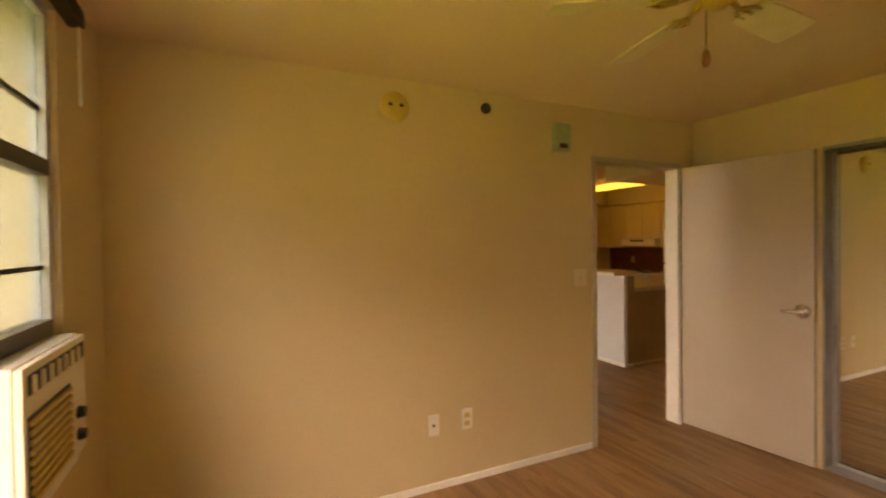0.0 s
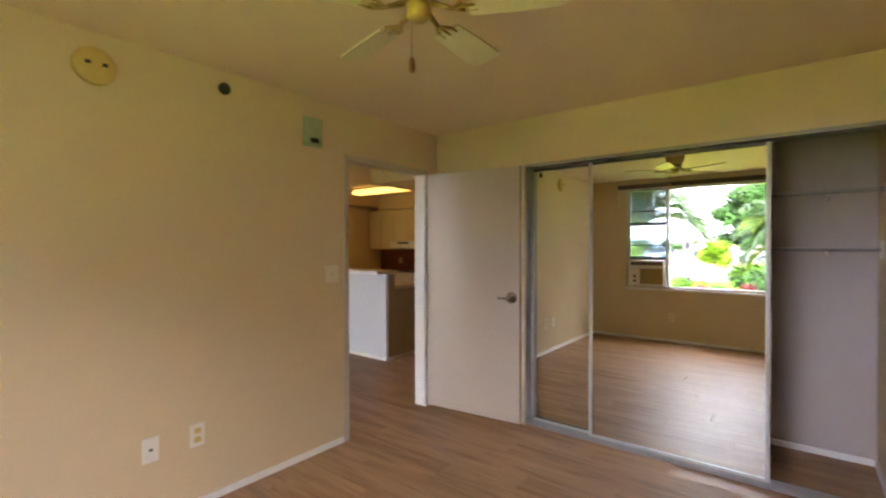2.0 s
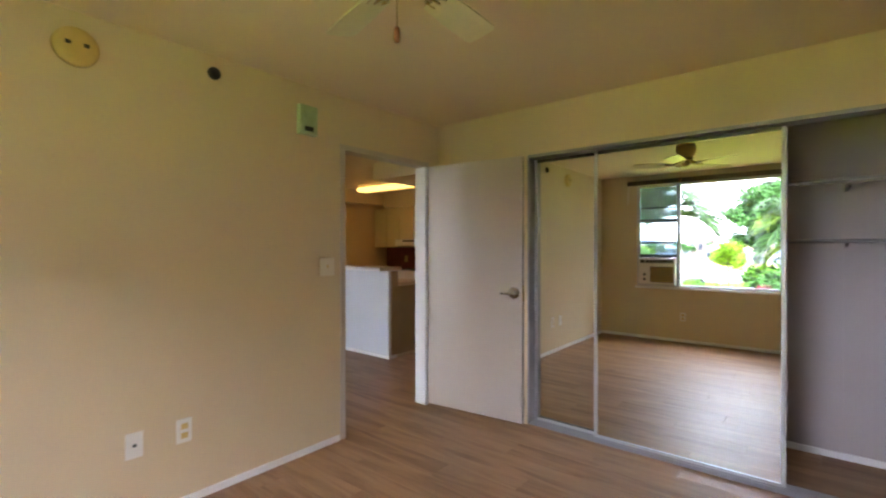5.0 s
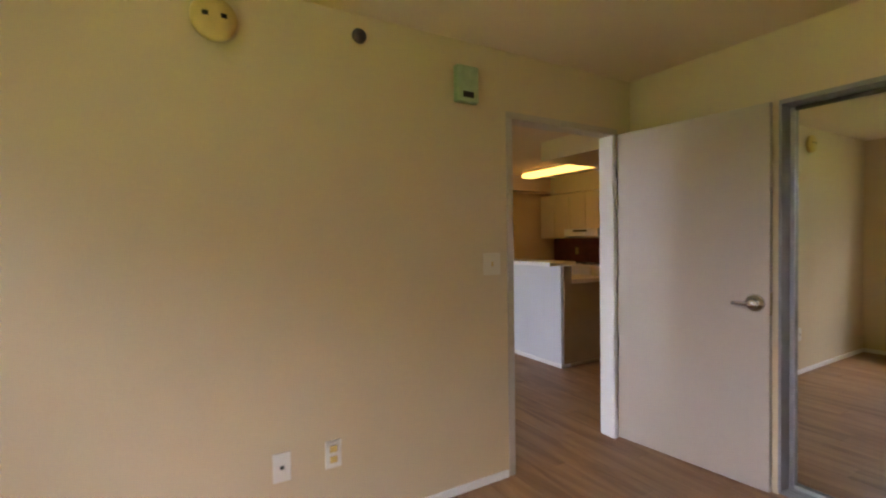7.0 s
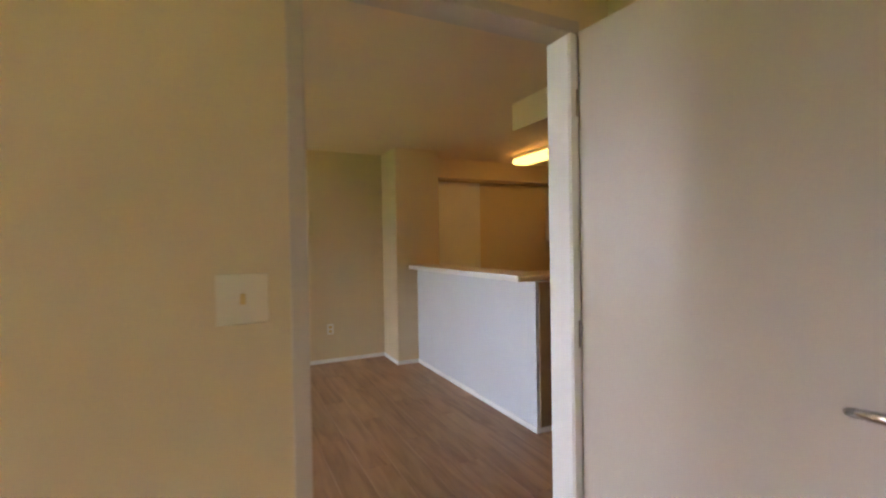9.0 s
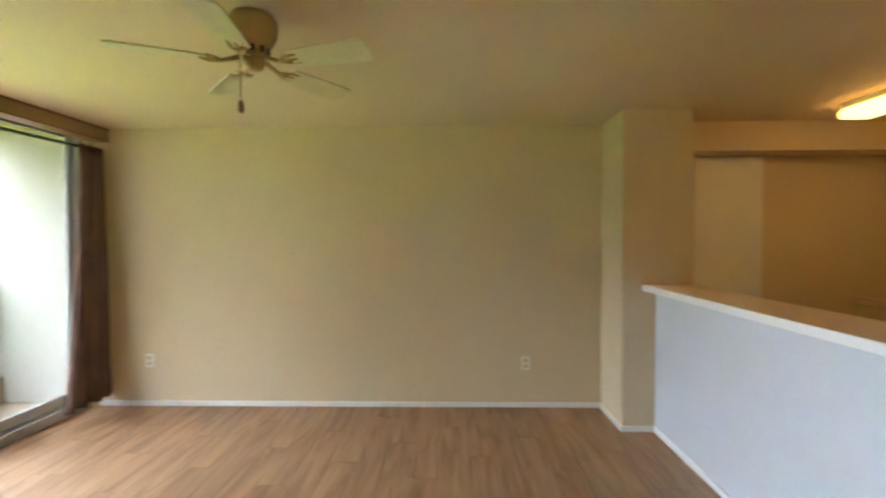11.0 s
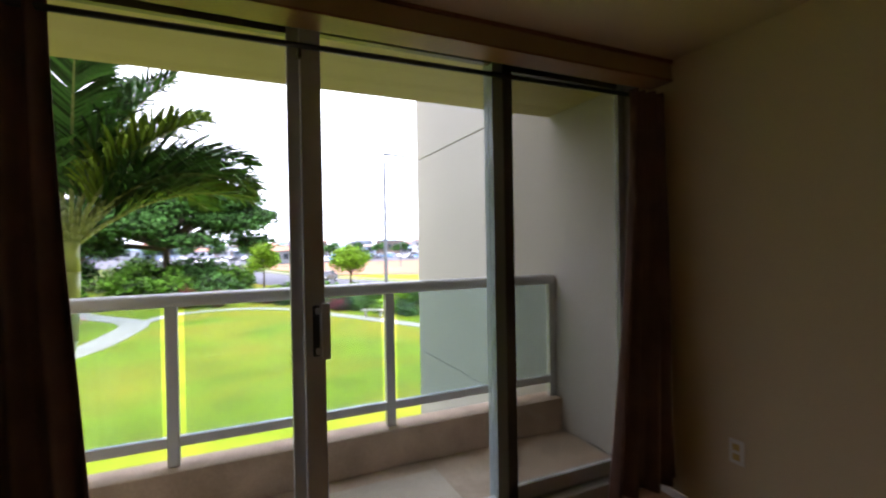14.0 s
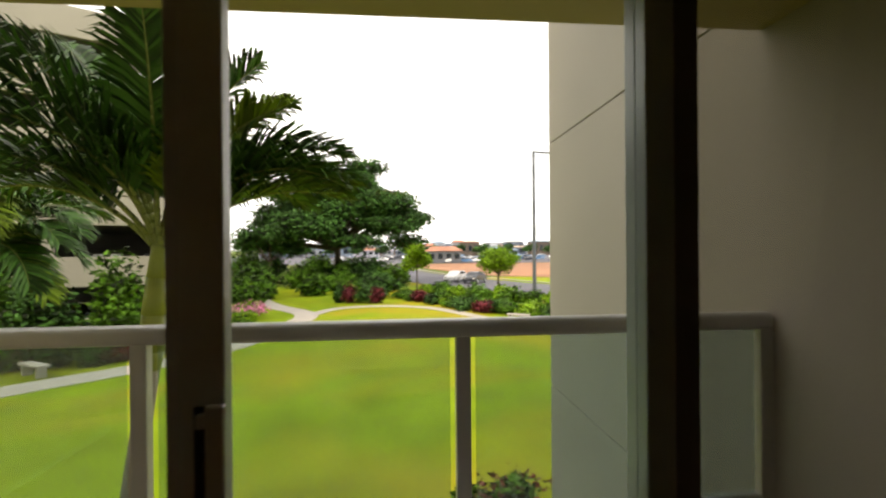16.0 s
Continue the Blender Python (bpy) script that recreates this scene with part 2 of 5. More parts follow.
PALMBARK = material("palm_trunk_bark", (0.36, 0.33, 0.27), 0.85, vary=0.2, scale=8, fine=40, bump=0.3)
BARK = material("tree_bark", (0.10, 0.075, 0.055), 0.9, vary=0.3, scale=3, fine=20, bump=0.4)
GARAGE = material("cream_precast_panel", (0.43, 0.395, 0.325), 0.8, vary=0.06, scale=0.3, fine=8, bump=0.1)
SHADEWALL = material("shade_dark_concrete", (0.16, 0.15, 0.14), 0.9, vary=0.2, scale=0.5, fine=8, bump=0.1)
CARWHITE = material("white_car_paint", (0.75, 0.76, 0.78), 0.2, vary=0.02, bump=0.0)
CARBLUE = material("blue_car_paint", (0.12, 0.25, 0.45), 0.25, vary=0.05, bump=0.0)
CARDARK = material("dark_car_paint", (0.04, 0.045, 0.06), 0.2, vary=0.05, bump=0.0)
RUBBER = material("tyre_rubber", (0.02, 0.02, 0.02), 0.8, vary=0.1, bump=0.05)
CARGLASS = material("car_window_glass", (0.02, 0.03, 0.04), 0.08, vary=0.05, bump=0.0)
POLE = material("galvanised_pole", (0.13, 0.15, 0.18), 0.5, 0.4, vary=0.1, bump=0.05)
ROOFRED = material("terracotta_roof", (0.45, 0.20, 0.13), 0.85, vary=0.2, scale=0.4, fine=3, bump=0.2)
ROOFBLUE = material("blue_grey_roof", (0.22, 0.32, 0.42), 0.7, vary=0.15, scale=0.2, fine=2, bump=0.1)
HOUSETAN = material("tan_house_wall", (0.34, 0.26, 0.21), 0.8, vary=0.3, scale=0.1, fine=1, bump=0.05, random_by="object")
HOUSEBLUE = material("blue_grey_house_wall", (0.20, 0.26, 0.34), 0.8, vary=0.3, scale=0.1, fine=1, bump=0.05, random_by="object")
HOUSEWALL = material("pale_house_wall", (0.36, 0.385, 0.43), 0.8, vary=0.3, scale=0.1, fine=1, bump=0.05, random_by="object")

# ---- mesh helpers ----


def box(bm, x0, x1, y0, y1, z0, z1, bevel=0.0):
    m = Matrix.Translation(((x0 + x1) / 2, (y0 + y1) / 2, (z0 + z1) / 2)) @ Matrix.Diagonal((abs(x1 - x0), abs(y1 - y0), abs(z1 - z0), 1))
    g = bmesh.ops.create_cube(bm, size=1, matrix=m)
    if bevel:
        es = list({e for v in g["verts"] for e in v.link_edges})
        bmesh.ops.bevel(bm, geom=es, offset=bevel, segments=2, affect='EDGES', profile=0.5)
    return bm


def rod(bm, a, b, r0, r1=None, seg=12):
    a, b = Vector(a), Vector(b)
    r1 = r0 if r1 is None else r1
    turn = (b - a).to_track_quat('Z', 'Y').to_matrix().to_4x4()
    bmesh.ops.create_cone(bm, cap_ends=True, segments=seg, radius1=r0, radius2=r1, depth=(b - a).length, matrix=Matrix.Translation((a + b) / 2) @ turn)
    return bm


def ball(bm, c, r, sx=1, sy=1, sz=1, u=16, v=10):
    bmesh.ops.create_uvsphere(bm, u_segments=u, v_segments=v, radius=r, matrix=Matrix.Translation(c) @ Matrix.Diagonal((sx, sy, sz, 1)))
    return bm


def lathe(bm, rings, cx=0, cy=0, seg=24):
    """A closed body turned about a vertical axis: rings of (radius, height)."""
    rows = []
    for r, z in rings:
        rows.append([bm.verts.new((cx + r * math.cos(2 * math.pi * k / seg), cy + r * math.sin(2 * math.pi * k / seg), z)) for k in range(seg)])
    for p, q in zip(rows, rows[1:]):
        for k in range(seg):
            bm.faces.new((p[k], p[(k + 1) % seg], q[(k + 1) % seg], q[k]))
    bm.faces.new(rows[0][::-1])
    bm.faces.new(rows[-1])
    bmesh.ops.recalc_face_normals(bm, faces=bm.faces)
    return bm


def mesh_of(bm, name, mat, smooth=False):
    me = bpy.data.meshes.new(name)
    bm.to_mesh(me)
    bm.free()
    me.materials.append(mat)
    if smooth:
        for p in me.polygons:
            p.use_smooth = True
    return me


def part(name, bm, mat, parent, label="", smooth=False):
    ob = new(name, mesh_of(bm, name, mat, smooth))
    ob.parent = parent
    if label:
        tagged(ob, label)
    return ob


def thing(name, bm, mat, label, category, kind="", group="", smooth=False):
    return tagged(new(name, mesh_of(bm, name, mat, smooth)), label, category, group, kind)


def empty(name, label, category, at=(0, 0, 0), kind="", group=""):
    ob = new(name)
    ob.location = at
    return tagged(ob, label, category, group, kind)


def B(*a, **k):
    return box(bmesh.new(), *a, **k)


H = 2.405          # ceiling height
GZ = -3.0          # ground outside
WX = -2.86         # inner face of the window wall
NY = 4.015         # inner face of the living room's far wall
RY = -2.975        # bedroom side wall
EX = 1.035         # bedroom closet wall
KX = 4.40          # kitchen outer wall

# ---- structure ----
bm = bmesh.new()
box(bm, -0.02 - 2.84, -0.02, 0, 0.1, 0, H)
box(bm, -0.02, 0.9, 0, 0.1, 2.07, H)
box(bm, 0.9, KX, 0, 0.1, 0, H)
thing("wall_partition", bm, PAINT, "cream painted partition wall with a doorway", "wall", "structure")
bm = bmesh.new()
box(bm, WX - 0.2, KX, RY - 0.12, RY, 0, H)
thing("wall_south", bm, PAINT, "cream painted bedroom side wall", "wall", "structure")
bm = bmesh.new()
box(bm, EX, EX + 0.075, -0.885, 0, 0, H)
box(bm, EX, EX + 0.12, RY, -0.885, 2.045, H)
thing("wall_closet", bm, PAINT, "cream wall over the wide closet opening", "wall", "structure")
bm = bmesh.new()
box(bm, 1.80, 1.95, RY, 0, 0, H)
thing("wall_closet_back", bm, CLOSETP, "pale back wall of the closet", "wall", "structure")
bm = bmesh.new()
box(bm, EX + 0.12, 1.80, -0.8, -0.74, 0, H)
thing("wall_closet_side", bm, CLOSETP, "pale side wall of the closet", "wall", "structure")
WY0, WY1, WZ0, WZ1 = -2.29, -0.53, 0.77, 2.26
bm = bmesh.new()
box(bm, WX - 0.2, WX, RY, WY0, 0, H)
box(bm, WX - 0.2, WX, WY1, 0.1, 0, H)
box(bm, WX - 0.2, WX, WY0, WY1, 0, WZ0)
box(bm, WX - 0.2, WX, WY0, WY1, WZ1, H)
thing("wall_window", bm, PAINT, "cream bedroom wall round the window", "wall", "structure")
DY0, DY1 = 0.95, 3.95
bm = bmesh.new()
box(bm, WX - 0.2, WX, 0.1, DY0, 0, H)
box(bm, WX - 0.2, WX, DY1, NY + 0.1, 0, H)
thing("wall_balcony", bm, PAINT, "cream wall piers beside the glass sliding doors", "wall", "structure")
thing("wall_north", B(WX, 1.515, NY, NY + 0.15, 0, H), PAINT, "long plain cream living room wall", "wall", "structure")
thing("wall_column", B(1.515, 2.035, 3.535, NY + 0.15, 0, H), PAINT, "cream painted column at the end of the breakfast bar", "column", "structure")
thing("wall_kitchen_north", B(2.035, KX, 4.19, 4.34, 0, H), PAINT, "cream kitchen end wall", "wall", "structure")
thing("wall_kitchen_east", B(KX, KX + 0.15, -3.1, 4.34, 0, H), PAINT, "cream kitchen wall behind the cabinets", "wall", "structure")
thing("soffit_kitchen", B(2.035, KX, 3.93, 4.19, 2.165, H), PAINT, "cream boxed soffit across the kitchen end", "soffit", "structure")
thing("soffit_hall", B(1.835, KX, 0.1, 1.74, 2.195, H), PAINT, "cream dropped soffit beside the kitchen", "soffit", "structure")
thing("soffit_cabinet", B(4.075, KX, 1.74, 3.93, 2.115, H), KITCHEN, "cream soffit above the wall cabinets", "soffit", "structure")
thing("ceiling", B(WX - 0.2, KX + 0.15, RY - 0.12, 4.34, H, H + 0.2), CEIL, "cream painted concrete ceiling", "ceiling", "structure")
thing("half_wall", B(1.757, 1.88, 1.38, 3.535, 0, 1.06), PENPAINT, "white painted half wall under the breakfast bar", "half wall", "structure")
floor = thing("floor", B(WX - 0.2, KX + 0.15, RY - 0.12, 4.34, -0.25, -0.006), SLAB, "warm brown wood-look plank floor", "floor", "structure")

# unseen storeys above and below and neighbouring blocks, added to shade the balcony
thing("wall_upper_storeys", B(WX - 0.2, 11, -22, 4.3, H + 0.22, 15.5), CONCRETE, "unseen pale concrete upper storeys added to shade the balcony", "building", "structure")
thing("wall_lower_storey", B(WX - 0.2, 11, -22, 4.3, GZ, -0.26), CONCRETE, "pale concrete lower storey of the apartment block", "building", "structure")
thing("wall_block_north", B(WX - 0.2, 11, 4.36, 26, GZ, 15.5), CONCRETE, "unseen pale concrete block added beyond the side wall", "building", "structure")
thing("wall_block_south", B(WX - 0.2, 11, -22, RY - 0.13, -0.255, H + 0.215), CONCRETE, "pale concrete neighbouring flat", "building", "structure")
thing("balcony_above", B(-3.88, WX - 0.205, -0.6, 4.07, 5.2, 5.42), CONCRETE, "unseen concrete balcony slab of the storey above, added for shade", "balcony", "structure")

# skirting boards
def skirting(x0, x1, y0, y1):
    thing("baseboard", B(x0, x1, y0, y1, 0, 0.042, bevel=0.003), WHITE, "low white painted baseboard", "baseboard", "structure")


skirting(WX, -0.045, -0.013, 0)
skirting(WX, WX + 0.013, RY + 0.013, -0.013)
skirting(WX + 0.013, 1.78, RY, RY + 0.013)
skirting(1.787, 1.80, RY + 0.013, -0.81)
skirting(WX + 0.02, 1.502, NY - 0.013, NY)
skirting(1.502, 1.515, 3.522, NY)
skirting(1.515, 1.757, 3.522, 3.535)
skirting(1.744, 1.757, 1.367, 3.522)
skirting(1.757, 1.88, 1.367, 1.38)
skirting(WX, -0.045, 0.1, 0.113)
skirting(0.945, KX, 0.1, 0.113)
skirting(2.036, 3.75, 4.177, 4.19)

# ---- bedroom doorway and door ----
df = empty("door_1", "off-white painted door frame of the bedroom doorway", "door frame", (0.43, 0.05, 0), "structure")


def under(ob):
    """Keep a part where it was built when its thing has a place of its own."""
    ob.matrix_parent_inverse = Matrix.Translation(ob.parent.location).inverted()
    return ob


under(part("jamb", B(-0.036, 0.006, -0.008, 0.108, 0, 2.03, bevel=0.003), DOORPAINT, df))
under(part("jamb", B(0.856, 0.886, -0.008, 0.0, 0, 2.03, bevel=0.003), WHITE, df))
under(part("jamb", B(0.856, 0.945, 0.002, 0.112, 0, 2.03, bevel=0.003), WHITE, df))
under(part("door_head", B(-0.036, 0.9, -0.006, 0.108, 2.032, 2.072, bevel=0.003), DOORPAINT, df))

door = empty("open_door", "off-white flush door standing wide open", "door", (0.8875, -0.0095, 0))
door.rotation_euler = (0, 0, math.atan2(-0.857, 0.095))
W, T = 0.862, 0.038
leaf = part("door_leaf", B(0, W, 0, T, 0.014, 2.035, bevel=0.002), DOORPAINT, door)
bm = bmesh.new()
rod(bm, (W - 0.065, 0, 1.0), (W - 0.065, -0.014, 1.0), 0.046, 0.041, 28)
rod(bm, (W - 0.065, -0.012, 1.0), (W - 0.065, -0.05, 1.0), 0.012, 0.011, 16)
ball(bm, (W - 0.065, -0.048, 1.0), 0.029, 1, 0.7, 1)
lev = bmesh.new()
rod(lev, (W - 0.07, -0.052, 1.0), (W - 0.158, -0.046, 0.996), 0.0135, 0.009, 14)
ball(lev, (W - 0.158, -0.046, 0.996), 0.0085)
rose = part("handle_rose", bm, CHROME, door, "round satin chrome handle rose", True)
part("lever", lev, CHROME, door, "satin chrome lever", True)
part("latch_plate", B(W, W + 0.002, 0.007, 0.031, 0.94, 1.06), BRASS, door, "brass latch plate")
bm = bmesh.new()
rod(bm, (W - 0.065, T, 1.0), (W - 0.065, T + 0.03, 1.0), 0.03, 0.012, 16)
part("rear_knob", bm, CHROME, door, "", True)
for z in (0.25, 1.03, 1.8):
    part("hinge", rod(bmesh.new(), (-0.006, -0.004, z - 0.045), (-0.006, -0.004, z + 0.045), 0.006), CHROME, door, "steel hinge")

# ---- closet ----
track = empty("closet_track", "aluminium head and floor tracks of the sliding mirror doors", "door track", (1.1, -1.93, 0), "structure")
under(part("head_track", B(EX - 0.004, 1.15, RY, -0.885, 2.022, 2.045, bevel=0.002), TRACKM, track))
bm = bmesh.new()
box(bm, 1.05, 1.155, RY, -0.885, 0, 0.012)
for x in (1.055, 1.083, 1.118, 1.148):
    box(bm, x - 0.003, x + 0.003, RY, -0.885, 0.012, 0.024)
under(part("floor_track", bm, TRACKM, track))
under(part("side_jamb", B(EX - 0.004, 1.15, -0.897, -0.885, 0.012, 2.02), TRACKM, track))


def mirror_door(x, y0, y1, turn, far):
    ob = empty("mirror_door", "mirrored sliding closet door in a slim aluminium frame", "mirror door", (x, (y0 + y1) / 2, 0.018), group="closet sliding doors")
    w, z1, f = (y1 - y0) / 2, 1.998, 0.022
    part("mirror_pane", B(0.0, 0.006, -w + f, w - f, f, z1 - f), MIRRORM, ob, "silvered mirror glass")
    for s in (-1, 1):
        part("stile", B(-0.008, 0.016, min(s * w, s * (w - f)), max(s * w, s * (w - f)), 0, z1, bevel=0.002), far if s > 0 else ALUPALE, ob)
    part("bottom_rail", B(-0.008, 0.016, -w + f, w - f, 0, f, bevel=0.002), ALUPALE, ob)
    # top rail darker than the bottom rail
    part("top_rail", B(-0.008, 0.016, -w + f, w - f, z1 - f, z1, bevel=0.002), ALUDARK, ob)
    ob.rotation_euler = (0, radians(turn[1]), radians(turn[0]))
    return ob


MIRROR_TURN = (0.0, 0.0)
mirror_door(1.126, -1.96, -0.90, MIRROR_TURN, TRACKM)
mirror_door(1.094, -2.445, -1.375, MIRROR_TURN, ALUPALE)
rail = empty("closet_shelf_rail", "white slotted upright with closet rods", "closet rail", (1.79, -2.72, 0))
under(part("upright", B(1.787, 1.80, -2.732, -2.708, 0.25, 1.78), CLOSETP, rail))
under(part("bracket", B(1.42, 1.79, -2.725, -2.715, 1.70, 1.725), CLOSETP, rail))
under(part("bracket", B(1.42, 1.79, -2.725, -2.715, 1.35, 1.375), CLOSETP, rail))
cr = empty("closet_rod", "pale metal closet hanging rod with end bracket", "closet rod", (1.45, -2.97, 1.73))
under(part("bar", rod(bmesh.new(), (1.45, RY + 0.012, 1.735), (1.45, -0.81, 1.735), 0.014), TRACKM, cr))
under(part("end_bracket", B(1.40, 1.50, RY, RY + 0.012, 1.70, 1.77, bevel=0.003), PLASTIC, cr))
cr = empty("closet_rod", "pale metal lower closet rod with end bracket", "closet rod", (1.6, -2.97, 1.38))
under(part("bar", rod(bmesh.new(), (1.6, RY + 0.012, 1.385), (1.6, -2.3, 1.385), 0.012), TRACKM, cr))
under(part("end_bracket", B(1.56, 1.64, RY, RY + 0.012, 1.33, 1.44, bevel=0.003), PLASTIC, cr))

# ---- bedroom window ----
win = empty("window_1", "aluminium bedroom window with two hopper sashes and a wide fixed pane", "window", (WX, -1.4, WZ0), "structure")
xw0, xw1 = WX - 0.07, WX - 0.02
YM = -1.09
fr = bmesh.new()
box(fr, xw0, xw1, WY0, WY0 + 0.035, WZ0, WZ1)
box(fr, xw0, xw1, WY1 - 0.035, WY1, WZ0, WZ1)
box(fr, xw0, xw1, WY0 + 0.035, WY1 - 0.035, WZ1 - 0.035, WZ1)
box(fr, xw0, xw1, WY0 + 0.035, WY1 - 0.035, WZ0, WZ0 + 0.035)
box(fr, xw0, xw1, YM - 0.022, YM + 0.022, WZ0 + 0.035, WZ1 - 0.035)
under(part("window_frame", fr, ALUPALE, win))
for z in (1.215, 1.73):
    under(part("transom", B(xw0, xw1 + 0.006, YM + 0.022, WY1 - 0.035, z - 0.025, z + 0.025), ALUDARK, win))
g = under(part("pane", B(WX - 0.047, WX - 0.042, WY0 + 0.035, YM - 0.022, WZ0 + 0.035, WZ1 - 0.035), GLASS, win))
g.visible_shadow = False
for z0, z1 in ((1.24, 1.705), (1.755, WZ1 - 0.035)):
    g = under(part("sash_pane", B(WX - 0.047, WX - 0.042, YM + 0.022, WY1 - 0.035, z0, z1), LOUVRE, win, "obscured sash glass"))
    g.visible_shadow = False
    under(part("sash_bar", B(WX - 0.052, WX - 0.036, YM + 0.022, WY1 - 0.035, z0 + 0.16, z0 + 0.175), ALUDARK, win))
under(part("window_sill", B(WX - 0.02, WX + 0.03, WY0 - 0.02, WY1 + 0.02, WZ0 - 0.028, WZ0 - 0.001, bevel=0.004), WHITE, win))
hr = empty("blind_headrail", "dark brown blind headrail with a white wand", "blind", (WX, -1.4, 2.3))
under(part("headrail", B(WX, WX + 0.05, WY0 - 0.06, WY1 + 0.13, 2.262, 2.325, bevel=0.004), DARKVAL, hr))
under(part("wand", rod(bmesh.new(), (WX + 0.035, WY1 + 0.115, 2.262), (WX + 0.035, WY1 + 0.12, 1.98), 0.0055), PLASTIC, hr, "white plastic wand"))

ac = empty("air_conditioner", "white through-window air conditioner with brown-beige grille", "air conditioner", (WX, -0.81, WZ0 + 0.035))
ay0, ay1, az0, az1 = YM + 0.024, WY1 - 0.037, WZ0 + 0.037, 1.188
under(part("casing", B(WX - 0.3, WX + 0.05, ay0, ay1, az0, az1, bevel=0.006), ENAMEL, ac))
under(part("front_panel", B(WX + 0.05, WX + 0.068, ay0 + 0.004, ay1 - 0.004, az0 + 0.004, az1 - 0.004, bevel=0.004), PLASTIC, ac))
for k in range(9):
    z = az0 + 0.04 + k * 0.024
    under(part("grille_slat", B(WX + 0.068, WX + 0.078, ay0 + 0.03, ay1 - 0.17, z, z + 0.012), YELLOWED, ac))
under(part("grille_back", B(WX + 0.068, WX + 0.0705, ay0 + 0.025, ay1 - 0.165, az0 + 0.03, az0 + 0.255), DARK, ac))
under(part("outlet_vent", B(WX + 0.068, WX + 0.071, ay0 + 0.03, ay1 - 0.03, az1 - 0.075, az1 - 0.025), DARK, ac))
for k in range(7):
    y = ay0 + 0.05 + k * 0.058
    under(part("vent_vane", B(WX + 0.0712, WX + 0.08, y, y + 0.006, az1 - 0.072, az1 - 0.028), PLASTIC, ac))
for z in (az0 + 0.07, az0 + 0.14):
    under(part("knob", rod(bmesh.new(), (WX + 0.068, ay1 - 0.085, z), (WX + 0.088, ay1 - 0.085, z), 0.02, 0.016, 16), DARK, ac))

# ---- small wall fittings ----


def plate(name, label, category, x, y, z, w, h, face, sockets, mat=PLASTIC):
    """A wall plate whose front looks along face (0, -1) or (0, 1) in y, or (1, 0) in x."""
    ob = empty(name, label, category, (x, y, z))
    part("cover_plate", B(-w / 2, w / 2, -0.006, 0.0, -h / 2, h / 2, bevel=0.002), mat, ob)
    for dx, dz, sw, sh, dm in sockets:
        part("insert", B(dx - sw / 2, dx + sw / 2, -0.0105, -0.0062, dz - sh / 2, dz + sh / 2, bevel=0.001), dm, ob)
    ob.rotation_euler = (0, 0, face)
    return ob


DUPLEX = [(0, 0.024, 0.034, 0.03, YELLOWED), (0, -0.024, 0.034, 0.03, YELLOWED)]
plate("power_outlet", "white duplex power outlet low on the cream wall", "outlet", -1.05, 0, 0.388, 0.075, 0.125, 0, DUPLEX)
plate("phone_jack", "white phone jack plate low on the cream wall", "phone jack", -1.275, 0, 0.386, 0.075, 0.125, 0, [(0, 0, 0.016, 0.014, DARK)])
plate("light_switch", "white light switch plate beside the doorway", "light switch", -0.145, 0, 1.217, 0.115, 0.12, 0, [(0, 0, 0.012, 0.026, YELLOWED)], IVORY)
plate("power_outlet", "white power outlet near the balcony curtain", "outlet", -2.394, NY, 0.395, 0.072, 0.118, 0, DUPLEX)
plate("power_outlet", "white power outlet near the wall column", "outlet", 0.871, NY, 0.38, 0.072, 0.118, 0, DUPLEX)
plate("power_outlet", "white power outlet under the bedroom window", "outlet", WX, -1.15, 0.36, 0.072, 0.118, math.pi / 2, DUPLEX)

nail = thing("picture_nail", rod(bmesh.new(), (-1.11, NY, 1.33), (-1.11, NY - 0.008, 1.331), 0.004, 0.005, 10), PULL, "small brown nail in the long cream wall", "nail")

sd = empty("smoke_detector", "round yellowed smoke detector base with two dark slots", "smoke detector", (-1.495, 0, 2.242))
bm = lathe(bmesh.new(), [(0.086, 0), (0.086, 0.02), (0.078, 0.034), (0.03, 0.037), (0.001, 0.037)], seg=32)
bmesh.ops.rotate(bm, verts=bm.verts, cent=(0, 0, 0), matrix=Matrix.Rotation(math.pi / 2, 3, 'X'))
part("body", bm, YELLOWED, sd, "", True)
for x in (-0.032, 0.034):
    part("slot", B(x - 0.011, x + 0.011, -0.0395, -0.0365, -0.001, 0.016), DARK, sd)
bm = lathe(bmesh.new(), [(0.034, 0), (0.034, 0.012), (0.026, 0.02), (0.001, 0.021)], seg=24)
bmesh.ops.rotate(bm, verts=bm.verts, cent=(0, 0, 0), matrix=Matrix.Rotation(math.pi / 2, 3, 'X'))
cap = thing("round_sensor", bm, DARK, "small round dark plastic sensor high on the wall", "sensor", smooth=True)
cap.location = (-0.892, 0, 2.305)
ch = empty("door_chime", "pale green plastic door chime box high on the wall", "door chime", (-0.312, 0, 2.172))
part("cover", B(-0.068, 0.068, -0.042, 0, -0.098, 0.092, bevel=0.008), GREENBOX, ch)
part("grille", B(-0.032, 0.032, -0.0455, -0.0425, -0.075, -0.045), DARK, ch)

# ---- ceiling fans ----


